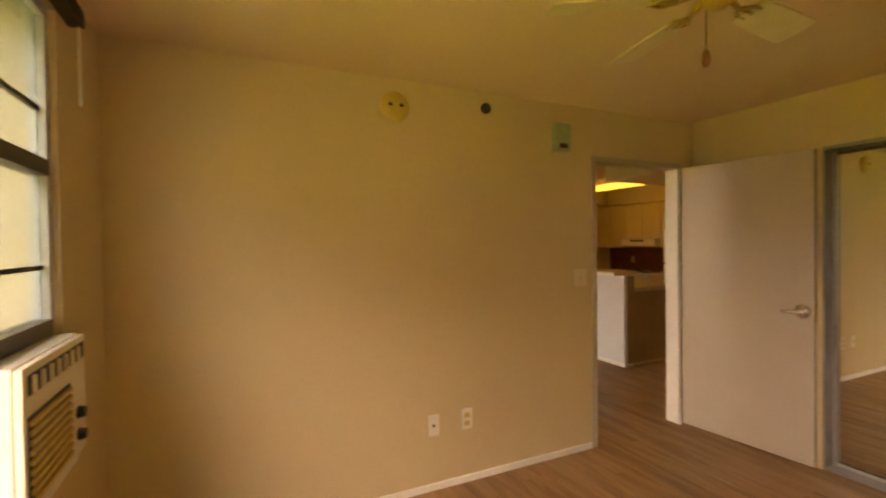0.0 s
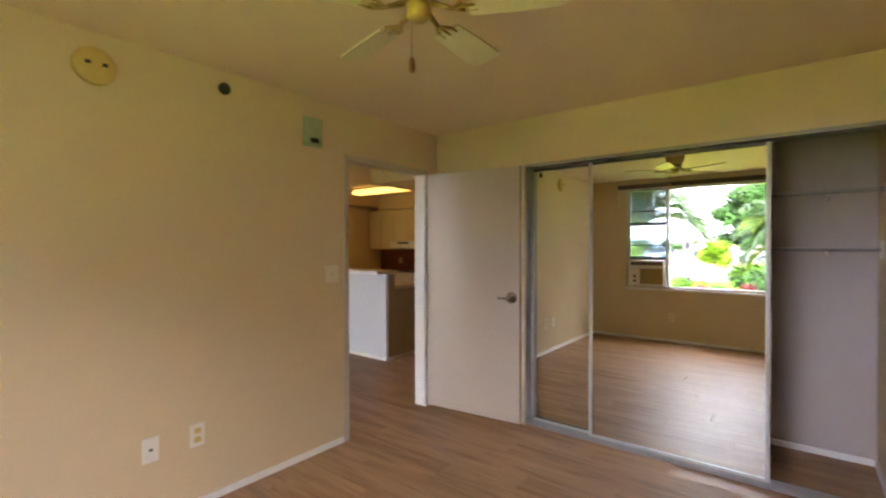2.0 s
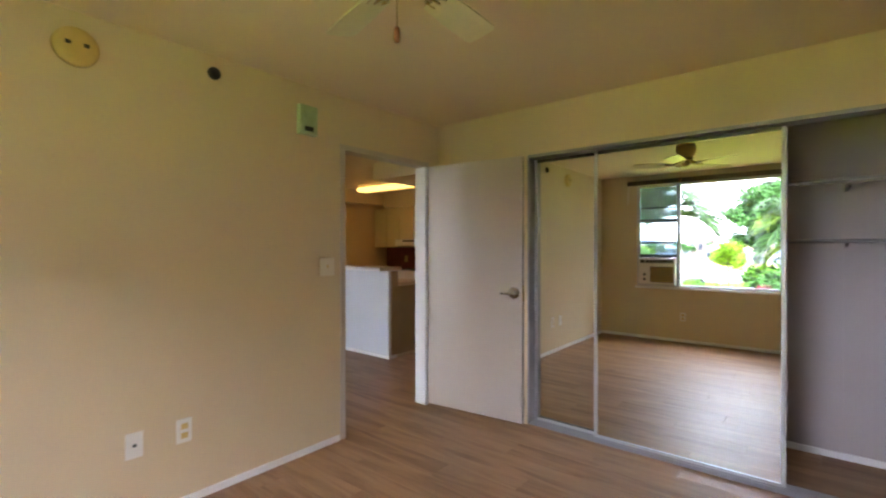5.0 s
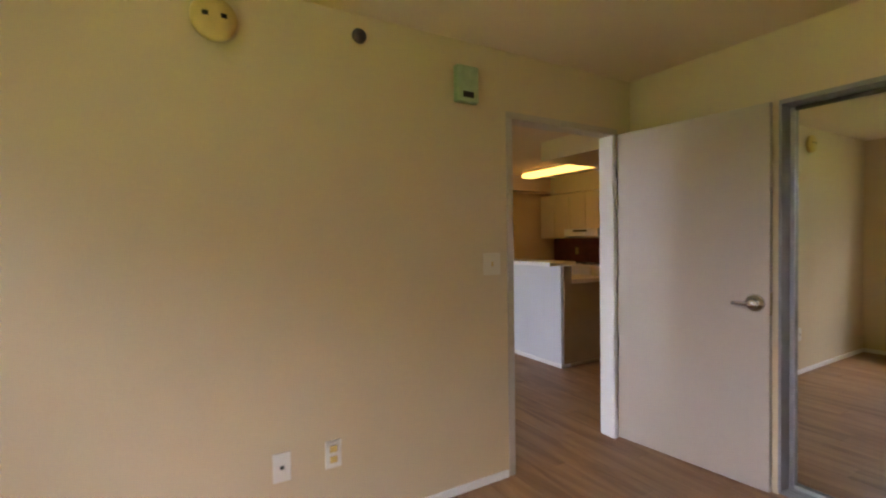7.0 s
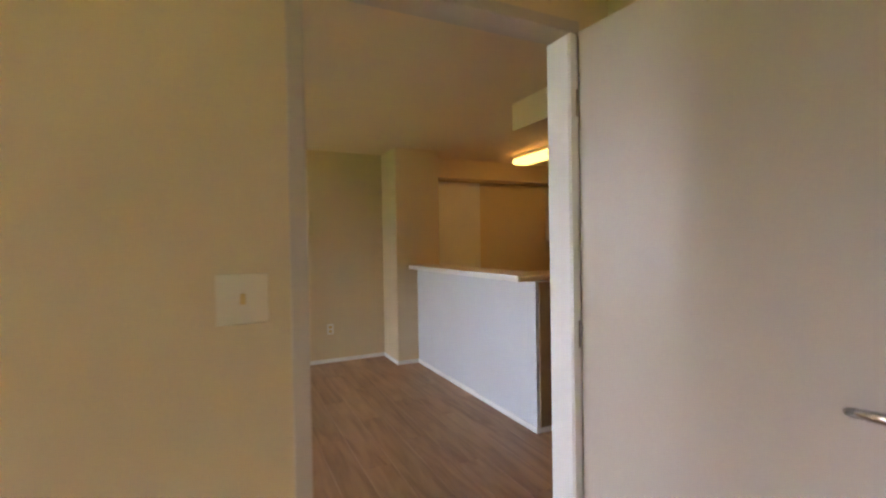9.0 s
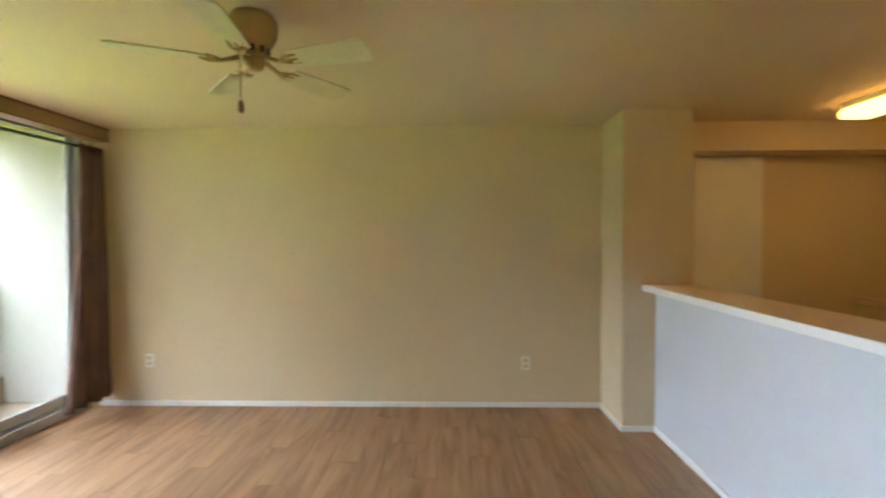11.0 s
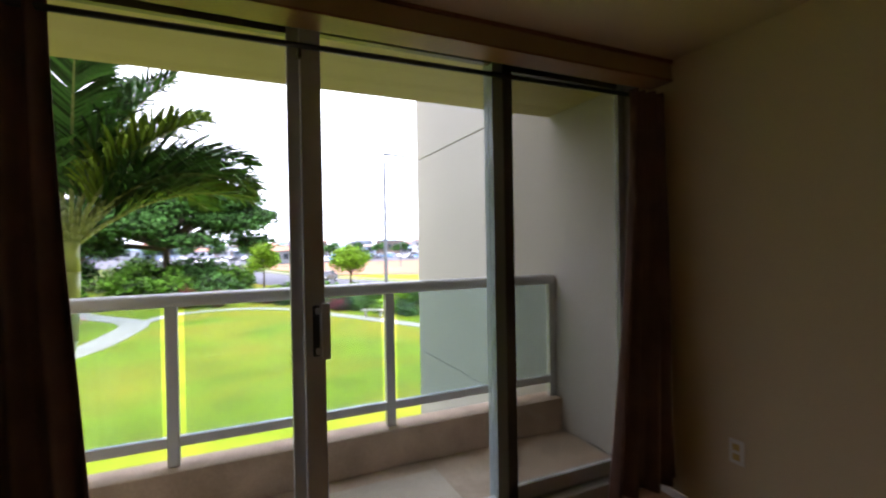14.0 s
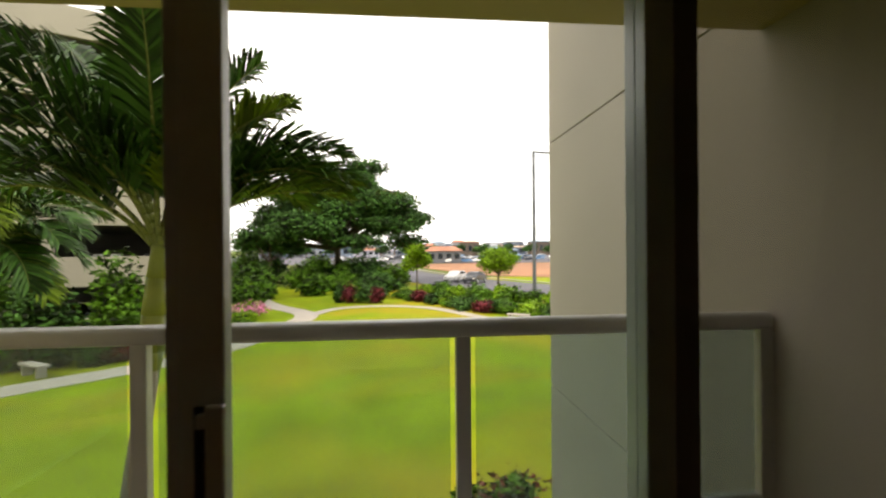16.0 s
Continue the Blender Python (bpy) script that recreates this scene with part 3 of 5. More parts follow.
def ceiling_fan(x, y, phase, label, pull, drop, low=0.0, span=1.0):
    f = empty("ceiling_fan", label, "ceiling fan", (x, y, H), group="ceiling fans")
    part("housing", lathe(bmesh.new(), [(0.082, 0), (0.092, -0.02), (0.094, -0.05 - low), (0.088, -0.085 - low), (0.072, -0.118 - low), (0.06, -0.13 - low), (0.058, -0.165 - low), (0.046, -0.175 - low)], seg=32), FANBODY, f, "cream and gold motor housing", True)
    for k in range(10):
        a = 2 * math.pi * k / 10
        bm = B(0.0565, 0.062, -0.009, 0.009, -0.163 - low, -0.137 - low)
        bmesh.ops.rotate(bm, verts=bm.verts, cent=(0, 0, 0), matrix=Matrix.Rotation(a, 3, 'Z'))
        part("vent_slot", bm, DARK, f)
    part("switch_housing", lathe(bmesh.new(), [(0.042, -0.175 - low), (0.043, -0.19 - low), (0.039, -0.212 - low), (0.028, -0.226 - low), (0.001, -0.229 - low)], seg=24), FANBODY, f, "gold switch housing", True)
    blade = bmesh.new()
    outline = [(0.17, -0.052), (0.30, -0.062), (0.47, -0.066), (0.492, -0.056), (0.498, 0), (0.492, 0.056), (0.47, 0.066), (0.30, 0.062), (0.17, 0.052)]
    lo = [blade.verts.new((u, v, -0.003)) for u, v in outline]
    hi = [blade.verts.new((u, v, 0.003)) for u, v in outline]
    blade.faces.new(lo[::-1])
    blade.faces.new(hi)
    for k in range(len(lo)):
        j = (k + 1) % len(lo)
        blade.faces.new((lo[k], lo[j], hi[j], hi[k]))
    bmesh.ops.rotate(blade, verts=blade.verts, cent=(0, 0, 0), matrix=Matrix.Rotation(radians(-12), 3, 'X'))
    bme = mesh_of(blade, "fan_blade", BLADE)
    arm = bmesh.new()
    rod(arm, (0.055, 0, 0.012), (0.12, 0, -0.012), 0.011, 0.008, 10)
    for s in (-1, 1):
        rod(arm, (0.115, 0, -0.012), (0.155, 0.03 * s, -0.008), 0.007, 0.006, 8)
        rod(arm, (0.155, 0.03 * s, -0.008), (0.20, 0.026 * s, -0.006 - 0.005 * s), 0.006, 0.005, 8)
    rod(arm, (0.12, 0, -0.012), (0.195, 0, -0.008), 0.006, 0.005, 8)
    ame = mesh_of(arm, "blade_arm", BRASS, True)
    for k in range(5):
        a = radians(phase + 72 * k)
        for nm, me, dz in (("blade", bme, -0.195), ("blade_arm", ame, -0.19)):
            ob = new(nm, me)
            ob.parent = f
            ob.location = (0, 0, dz - low)
            ob.rotation_euler = (0, 0, a)
    f.scale = (span, span, 1)
    px, py = pull
    chain = bmesh.new()
    rod(chain, (px, py, -0.2 - low), (px, py, -drop), 0.0022, seg=6)
    part("pull_chain", chain, BRASS, f)
    part("pull_knob", lathe(bmesh.new(), [(0.003, -drop), (0.009, -drop - 0.008), (0.012, -drop - 0.04), (0.008, -drop - 0.053), (0.001, -drop - 0.054)], px, py, 12), PULL, f, "small wooden pull knob", True)
    return f


ceiling_fan(-0.985, -1.545, 76, "brass and cream five-blade ceiling fan in the bedroom", (0.02, 0.05), 0.33)
ceiling_fan(-0.608, 2.11, 59, "brass and cream five-blade ceiling fan in the living room", (-0.04, -0.03), 0.365, span=1.08)

# ---- breakfast bar and kitchen ----
bt = empty("breakfast_bar", "pale laminate breakfast bar with a white front edge", "counter", (1.84, 2.48, 1.06))
under(part("worktop", B(1.665, 2.03, 1.43, 3.53, 1.062, 1.1, bevel=0.005), COUNTER, bt))
under(part("front_edge", B(1.652, 1.6645, 1.43, 3.53, 1.058, 1.102, bevel=0.003), WHITE, bt, "white front edge strip"))
pb = empty("peninsula_cabinet", "cream base cabinet behind the half wall", "cabinet", (2.15, 2.4, 0))
under(part("body", B(1.885, 2.43, 1.385, 3.53, 0.0, 0.872), KITCHEN, pb))
for k in range(4):
    under(part("cabinet_door", B(2.432, 2.45, 1.41 + 0.53 * k, 1.92 + 0.53 * k, 0.11, 0.85, bevel=0.003), KITCHEN, pb))
thing("peninsula_counter", B(1.885, 2.47, 1.375, 3.53, 0.874, 0.912, bevel=0.004), COUNTER, "pale laminate kitchen worktop behind the bar", "counter")


# added panels: the shade on the bar's end face is put into their tan
under(part("end_panel", B(1.77, 2.43, 1.352, 1.366, 0.045, 0.872), ENDSHADE, pb, "added tan panel toned like the bar end in shade"))
under(part("end_panel", B(1.77, 1.884, 1.352, 1.366, 0.873, 1.058), ENDSHADE, pb, "added tan panel toned like the bar end in shade"))


def wall_cabinet(y0, y1, z0, z1):
    c = empty("wall_cabinet", "cream laminate wall cabinet with plain doors", "cabinet", (4.24, (y0 + y1) / 2, z0), group="kitchen wall cabinets")
    under(part("body", B(4.085, KX, y0 + 0.002, y1 - 0.002, z0, z1), KITCHEN, c))
    ym = (y0 + y1) / 2
    for a, b in ((y0, ym), (ym, y1)):
        under(part("cabinet_door", B(4.065, 4.083, a + 0.004, b - 0.004, z0 + 0.004, z1 - 0.006, bevel=0.003), KITCHEN, c))
    return c


wall_cabinet(3.5, 4.18, 1.34, 2.1)
wall_cabinet(2.77, 3.5, 1.50, 2.1)
wall_cabinet(2.40, 2.77, 1.34, 2.1)
wall_cabinet(1.75, 2.40, 1.78, 2.1)
hood = empty("range_hood", "white slim range hood under the wall cabinets", "range hood", (4.2, 3.13, 1.36))
under(part("body", B(3.94, KX, 2.78, 3.49, 1.37, 1.495, bevel=0.012), ENAMEL, hood))
under(part("control_strip", B(3.934, 3.9395, 3.0, 3.28, 1.445, 1.475), DARK, hood))
thing("backsplash", B(KX - 0.012, KX, 2.4, 4.18, 0.914, 1.34), SPLASH, "red-brown kitchen backsplash behind the range", "backsplash", "structure")
plate("power_outlet", "beige power outlet on the backsplash", "outlet", KX - 0.012, 3.62, 1.12, 0.072, 0.118, -math.pi / 2, DUPLEX, YELLOWED)


def base_cabinet(y0, y1):
    c = empty("base_cabinet", "cream laminate base cabinet beside the range", "cabinet", (4.1, (y0 + y1) / 2, 0), group="kitchen base cabinets")
    under(part("body", B(3.80, KX, y0 + 0.002, y1 - 0.002, 0.1, 0.872), KITCHEN, c))
    under(part("plinth", B(3.86, KX, y0 + 0.002, y1 - 0.002, 0, 0.1), DARK, c))
    under(part("cabinet_door", B(3.78, 3.798, y0 + 0.005, y1 - 0.005, 0.12, 0.70, bevel=0.003), KITCHEN, c))
    under(part("drawer", B(3.78, 3.798, y0 + 0.005, y1 - 0.005, 0.715, 0.86, bevel=0.003), KITCHEN, c))


base_cabinet(3.5, 4.18)
base_cabinet(2.40, 2.77)
for a, b in ((3.5, 4.186), (2.39, 2.77)):
    thing("worktop", B(3.76, KX - 0.012, a, b, 0.874, 0.912, bevel=0.004), COUNTER, "pale laminate kitchen worktop beside the range", "counter")
rg = empty("cooking_range", "white electric range with black coil burners", "range", (4.05, 3.135, 0))
under(part("body", B(3.78, KX - 0.013, 2.778, 3.492, 0.02, 0.905, bevel=0.006), ENAMEL, rg))
under(part("cooktop", B(3.765, KX - 0.013, 2.776, 3.494, 0.906, 0.925, bevel=0.005), ENAMEL, rg))
for x, y, r in ((3.93, 2.97, 0.1), (3.93, 3.31, 0.075), (4.17, 2.97, 0.075), (4.17, 3.31, 0.1)):
    bm = bmesh.new()
    for q in (0.35, 0.6, 0.85):
        n = 20
        for k in range(n):
            a0, a1 = 2 * math.pi * k / n, 2 * math.pi * (k + 1) / n
            rod(bm, (x + r * q * math.cos(a0), y + r * q * math.sin(a0), 0.933), (x + r * q * math.cos(a1), y + r * q * math.sin(a1), 0.933), 0.007, seg=5)
    under(part("coil_burner", bm, BLACK, rg, "black coil burner"))
under(part("oven_door", B(3.76, 3.779, 2.79, 3.48, 0.16, 0.72, bevel=0.005), ENAMEL, rg))
under(part("oven_window", B(3.757, 3.7598, 2.9, 3.37, 0.32, 0.58), BLACK, rg))
under(part("oven_handle", rod(bmesh.new(), (3.735, 2.84, 0.70), (3.735, 3.43, 0.70), 0.011), BLACK, rg))
under(part("control_strip", B(3.762, 3.779, 2.79, 3.48, 0.74, 0.89, bevel=0.003), ENAMEL, rg))
fg = empty("refrigerator", "white two-door refrigerator beside the worktop", "refrigerator", (4.0, 1.98, 0))
under(part("body", B(3.70, KX - 0.02, 1.62, 2.375, 0.02, 1.64, bevel=0.01), ENAMEL, fg))
under(part("freezer_door", B(3.635, 3.696, 1.622, 2.373, 1.12, 1.64, bevel=0.01), ENAMEL, fg))
under(part("fridge_door", B(3.635, 3.696, 1.622, 2.373, 0.12, 1.105, bevel=0.01), ENAMEL, fg))
for z0, z1 in ((1.18, 1.42), (0.78, 1.06)):
    under(part("door_handle", rod(bmesh.new(), (3.61, 2.32, z0), (3.61, 2.32, z1), 0.01), ENAMEL, fg))
under(part("base_grille", B(3.66, 3.70, 1.63, 2.365, 0.02, 0.11), DARK, fg))
pd = empty("pantry_door", "tall plain cream pantry door at the kitchen end", "door", (2.5, 4.17, 0))
under(part("door_panel", B(2.05, 2.955, 4.155, 4.188, 0.01, 2.15, bevel=0.003), WHITE, pd))
under(part("knob", ball(bmesh.new(), (2.15, 4.135, 1.0), 0.022), BRASS, pd, "", True))
kl = empty("kitchen_light", "long fluorescent ceiling light with a rounded warm diffuser", "ceiling light", (3.12, 2.78, H))
under(part("base", B(3.04, 3.25, 2.10, 3.48, 2.365, H, bevel=0.004), WHITE, kl))
under(part("diffuser", B(3.03, 3.26, 2.08, 3.5, 2.295, 2.3645, bevel=0.03), LAMP, kl, "warm glowing acrylic diffuser", True))
sdk = thing("kitchen_sensor", B(4.068, 4.075, 2.3, 2.42, 2.25, 2.29, bevel=0.002), DARK, "small dark vent on the cabinet soffit", "vent")
thing("kitchen_basket", B(4.1, KX, 1.9, 2.2, 1.645, 1.74, bevel=0.01), DARK, "dark flat tray on the refrigerator", "tray")

# ---- balcony doors ----
FX = -2.945
sill = thing("door_sill", B(FX - 0.08, WX - 0.03, DY0, DY1, -0.004, 0.082, bevel=0.006), ALU, "grey metal sill of the sliding balcony doors", "door sill", "structure")
box_head = empty("pelmet", "tan boxed pelmet with a thin stained timber edge over the balcony doors", "pelmet", (-2.8, 2.05, 2.275), "structure")
under(part("box", B(WX, -2.725, 0.113, NY, 2.3, 2.388), TAN, box_head))
under(part("lower_trim", B(WX, -2.719, 0.113, NY, 2.29, 2.2995), VALANCE, box_head, "stained timber edge trim"))
under(part("edge_trim", B(WX, -2.717, 0.113, NY, 2.388, H), VALANCE, box_head, "stained timber edge trim"))
dw = empty("window_2", "three aluminium framed glass sliding balcony doors", "sliding doors", (FX, 2.45, 0.08), "structure")
fr = bmesh.new()
box(fr, FX - 0.07, FX + 0.05, DY0, DY0 + 0.05, 0.083, 2.335)
box(fr, FX - 0.07, FX + 0.05, DY1 - 0.05, DY1, 0.083, 2.335)
under(part("outer_frame", fr, ALU, dw))
# head and top rails darker than the bottom rails
under(part("head", B(FX - 0.07, WX - 0.001, DY0, DY1, 2.335, H - 0.001), ALUDARK, dw, "dark door head"))



def slider(x, y0, y1, s0, s1, m0, m1, glass=GLASS, low=0.083, top=2.333):
    """One framed glass panel: stiles of widths s0 and s1 at its two ends."""
    under(part("stile", B(x - 0.02, x + 0.02, y0, y0 + s0, low, top, bevel=0.003), m0, dw))
    under(part("stile", B(x - 0.02, x + 0.02, y1 - s1, y1, low, top, bevel=0.003), m1, dw))
    under(part("bottom_rail", B(x - 0.018, x + 0.018, y0 + s0, y1 - s1, low, low + 0.082, bevel=0.003), ALU, dw))
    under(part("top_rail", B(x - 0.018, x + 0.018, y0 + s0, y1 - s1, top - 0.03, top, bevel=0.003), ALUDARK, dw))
    g = under(part("glass_pane", B(x - 0.003, x + 0.003, y0 + s0, y1 - s1, low + 0.082, top - 0.03), glass, dw, "clear door glass"))
    g.visible_shadow = False


slider(FX - 0.028, 1.0, 2.085, 0.06, 0.052, ALU, ALU)
# meeting stiles: skylit face and shaded face are put into a blue-grey and a dark metal
slider(FX + 0.02, 2.08, 3.045, 0.082, 0.062, ALUPALE, ALULIGHT)
# third pane's glass is dimmed to stand for shade on the side wall
slider(FX - 0.028, 3.02, 3.9, 0.11, 0.05, ALUDARK, ALU, DIMGLASS)
# strip added to carry the sky's light on the stile's side in its colour
under(part("interlock", B(FX - 0.05, FX - 0.006, 2.985, 3.012, 0.083, 2.333, bevel=0.002), ALULIGHT, dw, "added interlock strip toned like a skylit stile face"))
hb = bmesh.new()
box(hb, FX + 0.041, FX + 0.05, 2.11, 2.138, 0.97, 1.18, bevel=0.003)
under(part("lock_plate", hb, BLACK, dw, "black lock plate"))
hb = bmesh.new()
box(hb, FX + 0.066, FX + 0.082, 2.142, 2.176, 0.96, 1.19, bevel=0.004)
box(hb, FX + 0.05, FX + 0.068, 2.12, 2.162, 0.98, 1.005, bevel=0.003)
box(hb, FX + 0.05, FX + 0.068, 2.12, 2.162, 1.145, 1.17, bevel=0.003)
under(part("pull_handle", hb, ALU, dw, "upright pull handle"))

# curtains and rod
RX = -2.79
cr = empty("curtain_rod", "thin black metal curtain rod across the balcony doors", "curtain rod", (RX, 2.4, 2.19))
under(part("bar", rod(bmesh.new(), (RX, 0.75, 2.178), (RX, 3.985, 2.212), 0.0115), BLACK, cr))
for y, z in ((0.82, 2.18), (2.065, 2.192), (3.95, 2.212)):
    b = bmesh.new()
    box(b, WX, RX, y - 0.006, y + 0.006, z - 0.025, z - 0.013)
    box(b, RX - 0.008, RX + 0.008, y - 0.006, y + 0.006, z - 0.05, z - 0.012)
    under(part("bracket", b, BLACK, cr))
for y in (0.735, 3.995):
    under(part("finial", ball(bmesh.new(), (RX, y, 2.178 if y < 2 else 2.212), 0.018), BLACK, cr, "", True))


def curtain(top, bottom, waves, label, seed, out=0.0):
    """A hanging cloth with pleats, thick and closed, wider at its foot."""
    rnd = random.Random(seed)
    nu, nv = waves * 14, 26
    ph = [rnd.uniform(-0.5, 0.5) for _ in range(waves + 2)]
    bm = bmesh.new()
    sides = []
    for off in (-0.0025, 0.0025):
        rows = []
        for v in range(nv + 1):
            q = v / nv
            z = 2.225 - q * (2.225 - 0.115)
            ease = q ** 1.3
            y0, y1 = top[0] + (bottom[0] - top[0]) * ease, top[1] + (bottom[1] - top[1]) * ease
            row = []
            for u in range(nu + 1):
                s = u / nu
                k = s * waves
                amp = (0.026 + 0.018 * q) * (0.75 + 0.25 * math.sin(3.1 * k + seed))
                x = RX + 0.002 + out * (0.4 + 0.6 * q) + (1 + 6 * out) * amp * math.sin(2 * math.pi * k + ph[int(k)] * 0.6 + 0.35 * math.sin(2.2 * q + k)) + off
                row.append(bm.verts.new((x, y0 + (y1 - y0) * s + 0.006 * math.sin(5 * q + 1.7 * k), z)))
            rows.append(row)
        sides.append(rows)
    for n, rows in enumerate(sides):
        for p, q in zip(rows, rows[1:]):
            for u in range(nu):
                f = (p[u], p[u + 1], q[u + 1], q[u])
                bm.faces.new(f if n else f[::-1])
    a, b = sides
    for v in range(nv):
        for u in (0, nu):
            bm.faces.new((a[v][u], a[v + 1][u], b[v + 1][u], b[v][u]))
    for u in range(nu):
        for v in (0, nv):
            bm.faces.new((a[v][u], a[v][u + 1], b[v][u + 1], b[v][u]))
    bmesh.ops.recalc_face_normals(bm, faces=bm.faces)
    return thing("curtain", bm, CURTAIN, label, "curtain", group="balcony curtains", smooth=True)


curtain((0.86, 1.31), (0.80, 1.41), 6, "dark brown floor-length curtain drawn aside on its rod", 3)
curtain((3.74, 4.008), (3.5, 4.01), 4, "dark brown floor-length curtain bunched beside the long wall", 8, 0.075)

# ---- balcony ----
thing("balcony_floor", B(-3.96, WX - 0.2, -0.6, 4.07, -0.2, -0.01), SLAB, "weathered bare concrete balcony floor", "balcony floor", "structure")
thing("balcony_mat", B(-3.62, -3.16, 1.9, 2.95, -0.01, 0.004, bevel=0.003), MATM, "pale flat slab lying on the balcony floor", "slab")
thing("balcony_kerb", B(-3.95, -3.765, -0.6, 4.07, -0.01, 0.235, bevel=0.008), SLAB, "low weathered concrete balcony kerb", "kerb", "structure")
thing("balcony_ceiling", B(-3.88, WX - 0.2, -0.6, 4.07, 2.408, 2.62), SOFFITP, "cream painted slab over the balcony", "ceiling", "structure")
fin = empty("wall_fin", "tall pale concrete side wall of the balcony", "wall", (-4.8, 4.17, GZ), "structure")
for z0, z1 in ((GZ, -0.012), (0.0, 2.57), (2.582, 8.0)):
    under(part("concrete_panel", B(-6.77, WX - 0.2, 4.075, 4.3, z0, z1, bevel=0.004), CONCRETE, fin))
under(part("joint", B(-6.755, WX - 0.2, 4.09, 4.28, GZ, 8.0), SHADEWALL, fin))
rl = empty("balcony_railing", "grey metal balcony railing with tinted glass panels", "railing", (-3.855, 1.75, 0.235))
RXX = -3.855
under(part("top_rail", B(RXX - 0.035, RXX + 0.035, -0.6, 4.075, 1.105, 1.18, bevel=0.022), ALUPALE, rl, "", True))
under(part("lower_rail", B(RXX - 0.02, RXX + 0.02, -0.6, 4.06, 0.34, 0.395, bevel=0.004), ALUPALE, rl))
for y in (0.25, 1.493, 2.733, 4.045):
    under(part("post", B(RXX - 0.025, RXX + 0.025, y - 0.03, y + 0.03, 0.235, 1.11, bevel=0.004), ALUPALE, rl))
for y0, y1 in ((-0.58, 0.22), (0.295, 1.44), (1.555, 2.68), (2.785, 4.0)):
    g = under(part("glass_panel", B(RXX - 0.004, RXX + 0.004, y0, y1, 0.397, 1.104), RAILGLASS, rl, "tinted milky glass panel"))
    g.visible_shadow = False

# ---- grounds ----
thing("ground", B(-2500, 600, -1800, 1800, GZ - 1.0, GZ - 0.06), GROUND, "grassy ground reaching to the horizon", "ground", "structure")


def sheet(name, pts, mat, z, label, category):
    bm = bmesh.new()
    lo = [bm.verts.new((x, y, z - 0.05)) for x, y in pts]
    hi = [bm.verts.new((x, y, z)) for x, y in pts]
    bm.faces.new(hi)
    bm.faces.new(lo[::-1])
    for k in range(len(pts)):
        j = (k + 1) % len(pts)
        bm.faces.new((lo[k], lo[j], hi[j], hi[k]))
    bmesh.ops.recalc_face_normals(bm, faces=bm.faces)
    return thing(name, bm, mat, label, category, "structure")


def ribbon(pts, width):
    """The outline of a strip along smooth points."""
    fine = []
    p = [Vector(q) for q in pts]
    for k in range(len(p) - 1):
        a, b, c, d = p[max(k - 1, 0)], p[k], p[k + 1], p[min(k + 2, len(p) - 1)]
        for s in range(6):
            t = s / 6
            fine.append(0.5 * (2 * b + (c - a) * t + (2 * a - 5 * b + 4 * c - d) * t * t + (3 * b - a - 3 * c + d) * t ** 3))
    fine.append(p[-1])
    left, right = [], []
    for k, q in enumerate(fine):
        d = (fine[min(k + 1, len(fine) - 1)] - fine[max(k - 1, 0)]).normalized()
        left.append((q.x - d.y * width / 2, q.y + d.x * width / 2))
        right.append((q.x + d.y * width / 2, q.y - d.x * width / 2))
    return left + right[::-1]


sheet("lawn", [(-7, -14), (-7, 30), (-70, 30), (-70, -14)], GRASS, GZ - 0.02, "bright mown green lawn with dry patches", "lawn")
PATHW = 1.5
sheet("footpath", ribbon([(-10, -14), (-16.5, -11.2), (-20.6, -7.2), (-25, -4.9), (-29.5, -4.1), (-34, -4.3), (-40, -8.5), (-52, -14)], PATHW), PATHM, GZ + 0.0, "curving pale concrete garden path", "path")
sheet("footpath", ribbon([(-31, -4.3), (-36.2, -2.6), (-37.4, 1.0), (-35.6, 4.6), (-30.5, 7.6), (-25.3, 10.4), (-18, 14.0)], 0.9), PATHM, GZ + 0.004, "narrow pale path along the far lawn edge", "path")
sheet("road", ribbon([(-150, -12), (-100, -2), (-78, 3.0), (-62, 9.5), (-50, 16), (-40, 24), (-20, 44)], 11), ASPHALT, GZ + 0.02, "grey asphalt road with parked traffic", "road")
sheet("kerb", ribbon([(-150, -5.2), (-100, 4.6), (-80, 9.2), (-66, 15.2), (-54, 21.6), (-44, 29.4)], 0.5), PATHM, GZ + 0.12, "pale concrete road kerb", "kerb")
sheet("bare_lot", [(-76, 15), (-100, 8.5), (-128, 3), (-132, 20), (-128, 70), (-70, 70), (-52, 40)], DIRT, GZ + 0.01, "red bare earth lot beyond the road", "bare earth")
sheet("car_park", [(-134, -60), (-520, -160), (-520, 340), (-134, 140)], ASPHALT, GZ + 0.01, "far grey yard among low buildings", "yard")


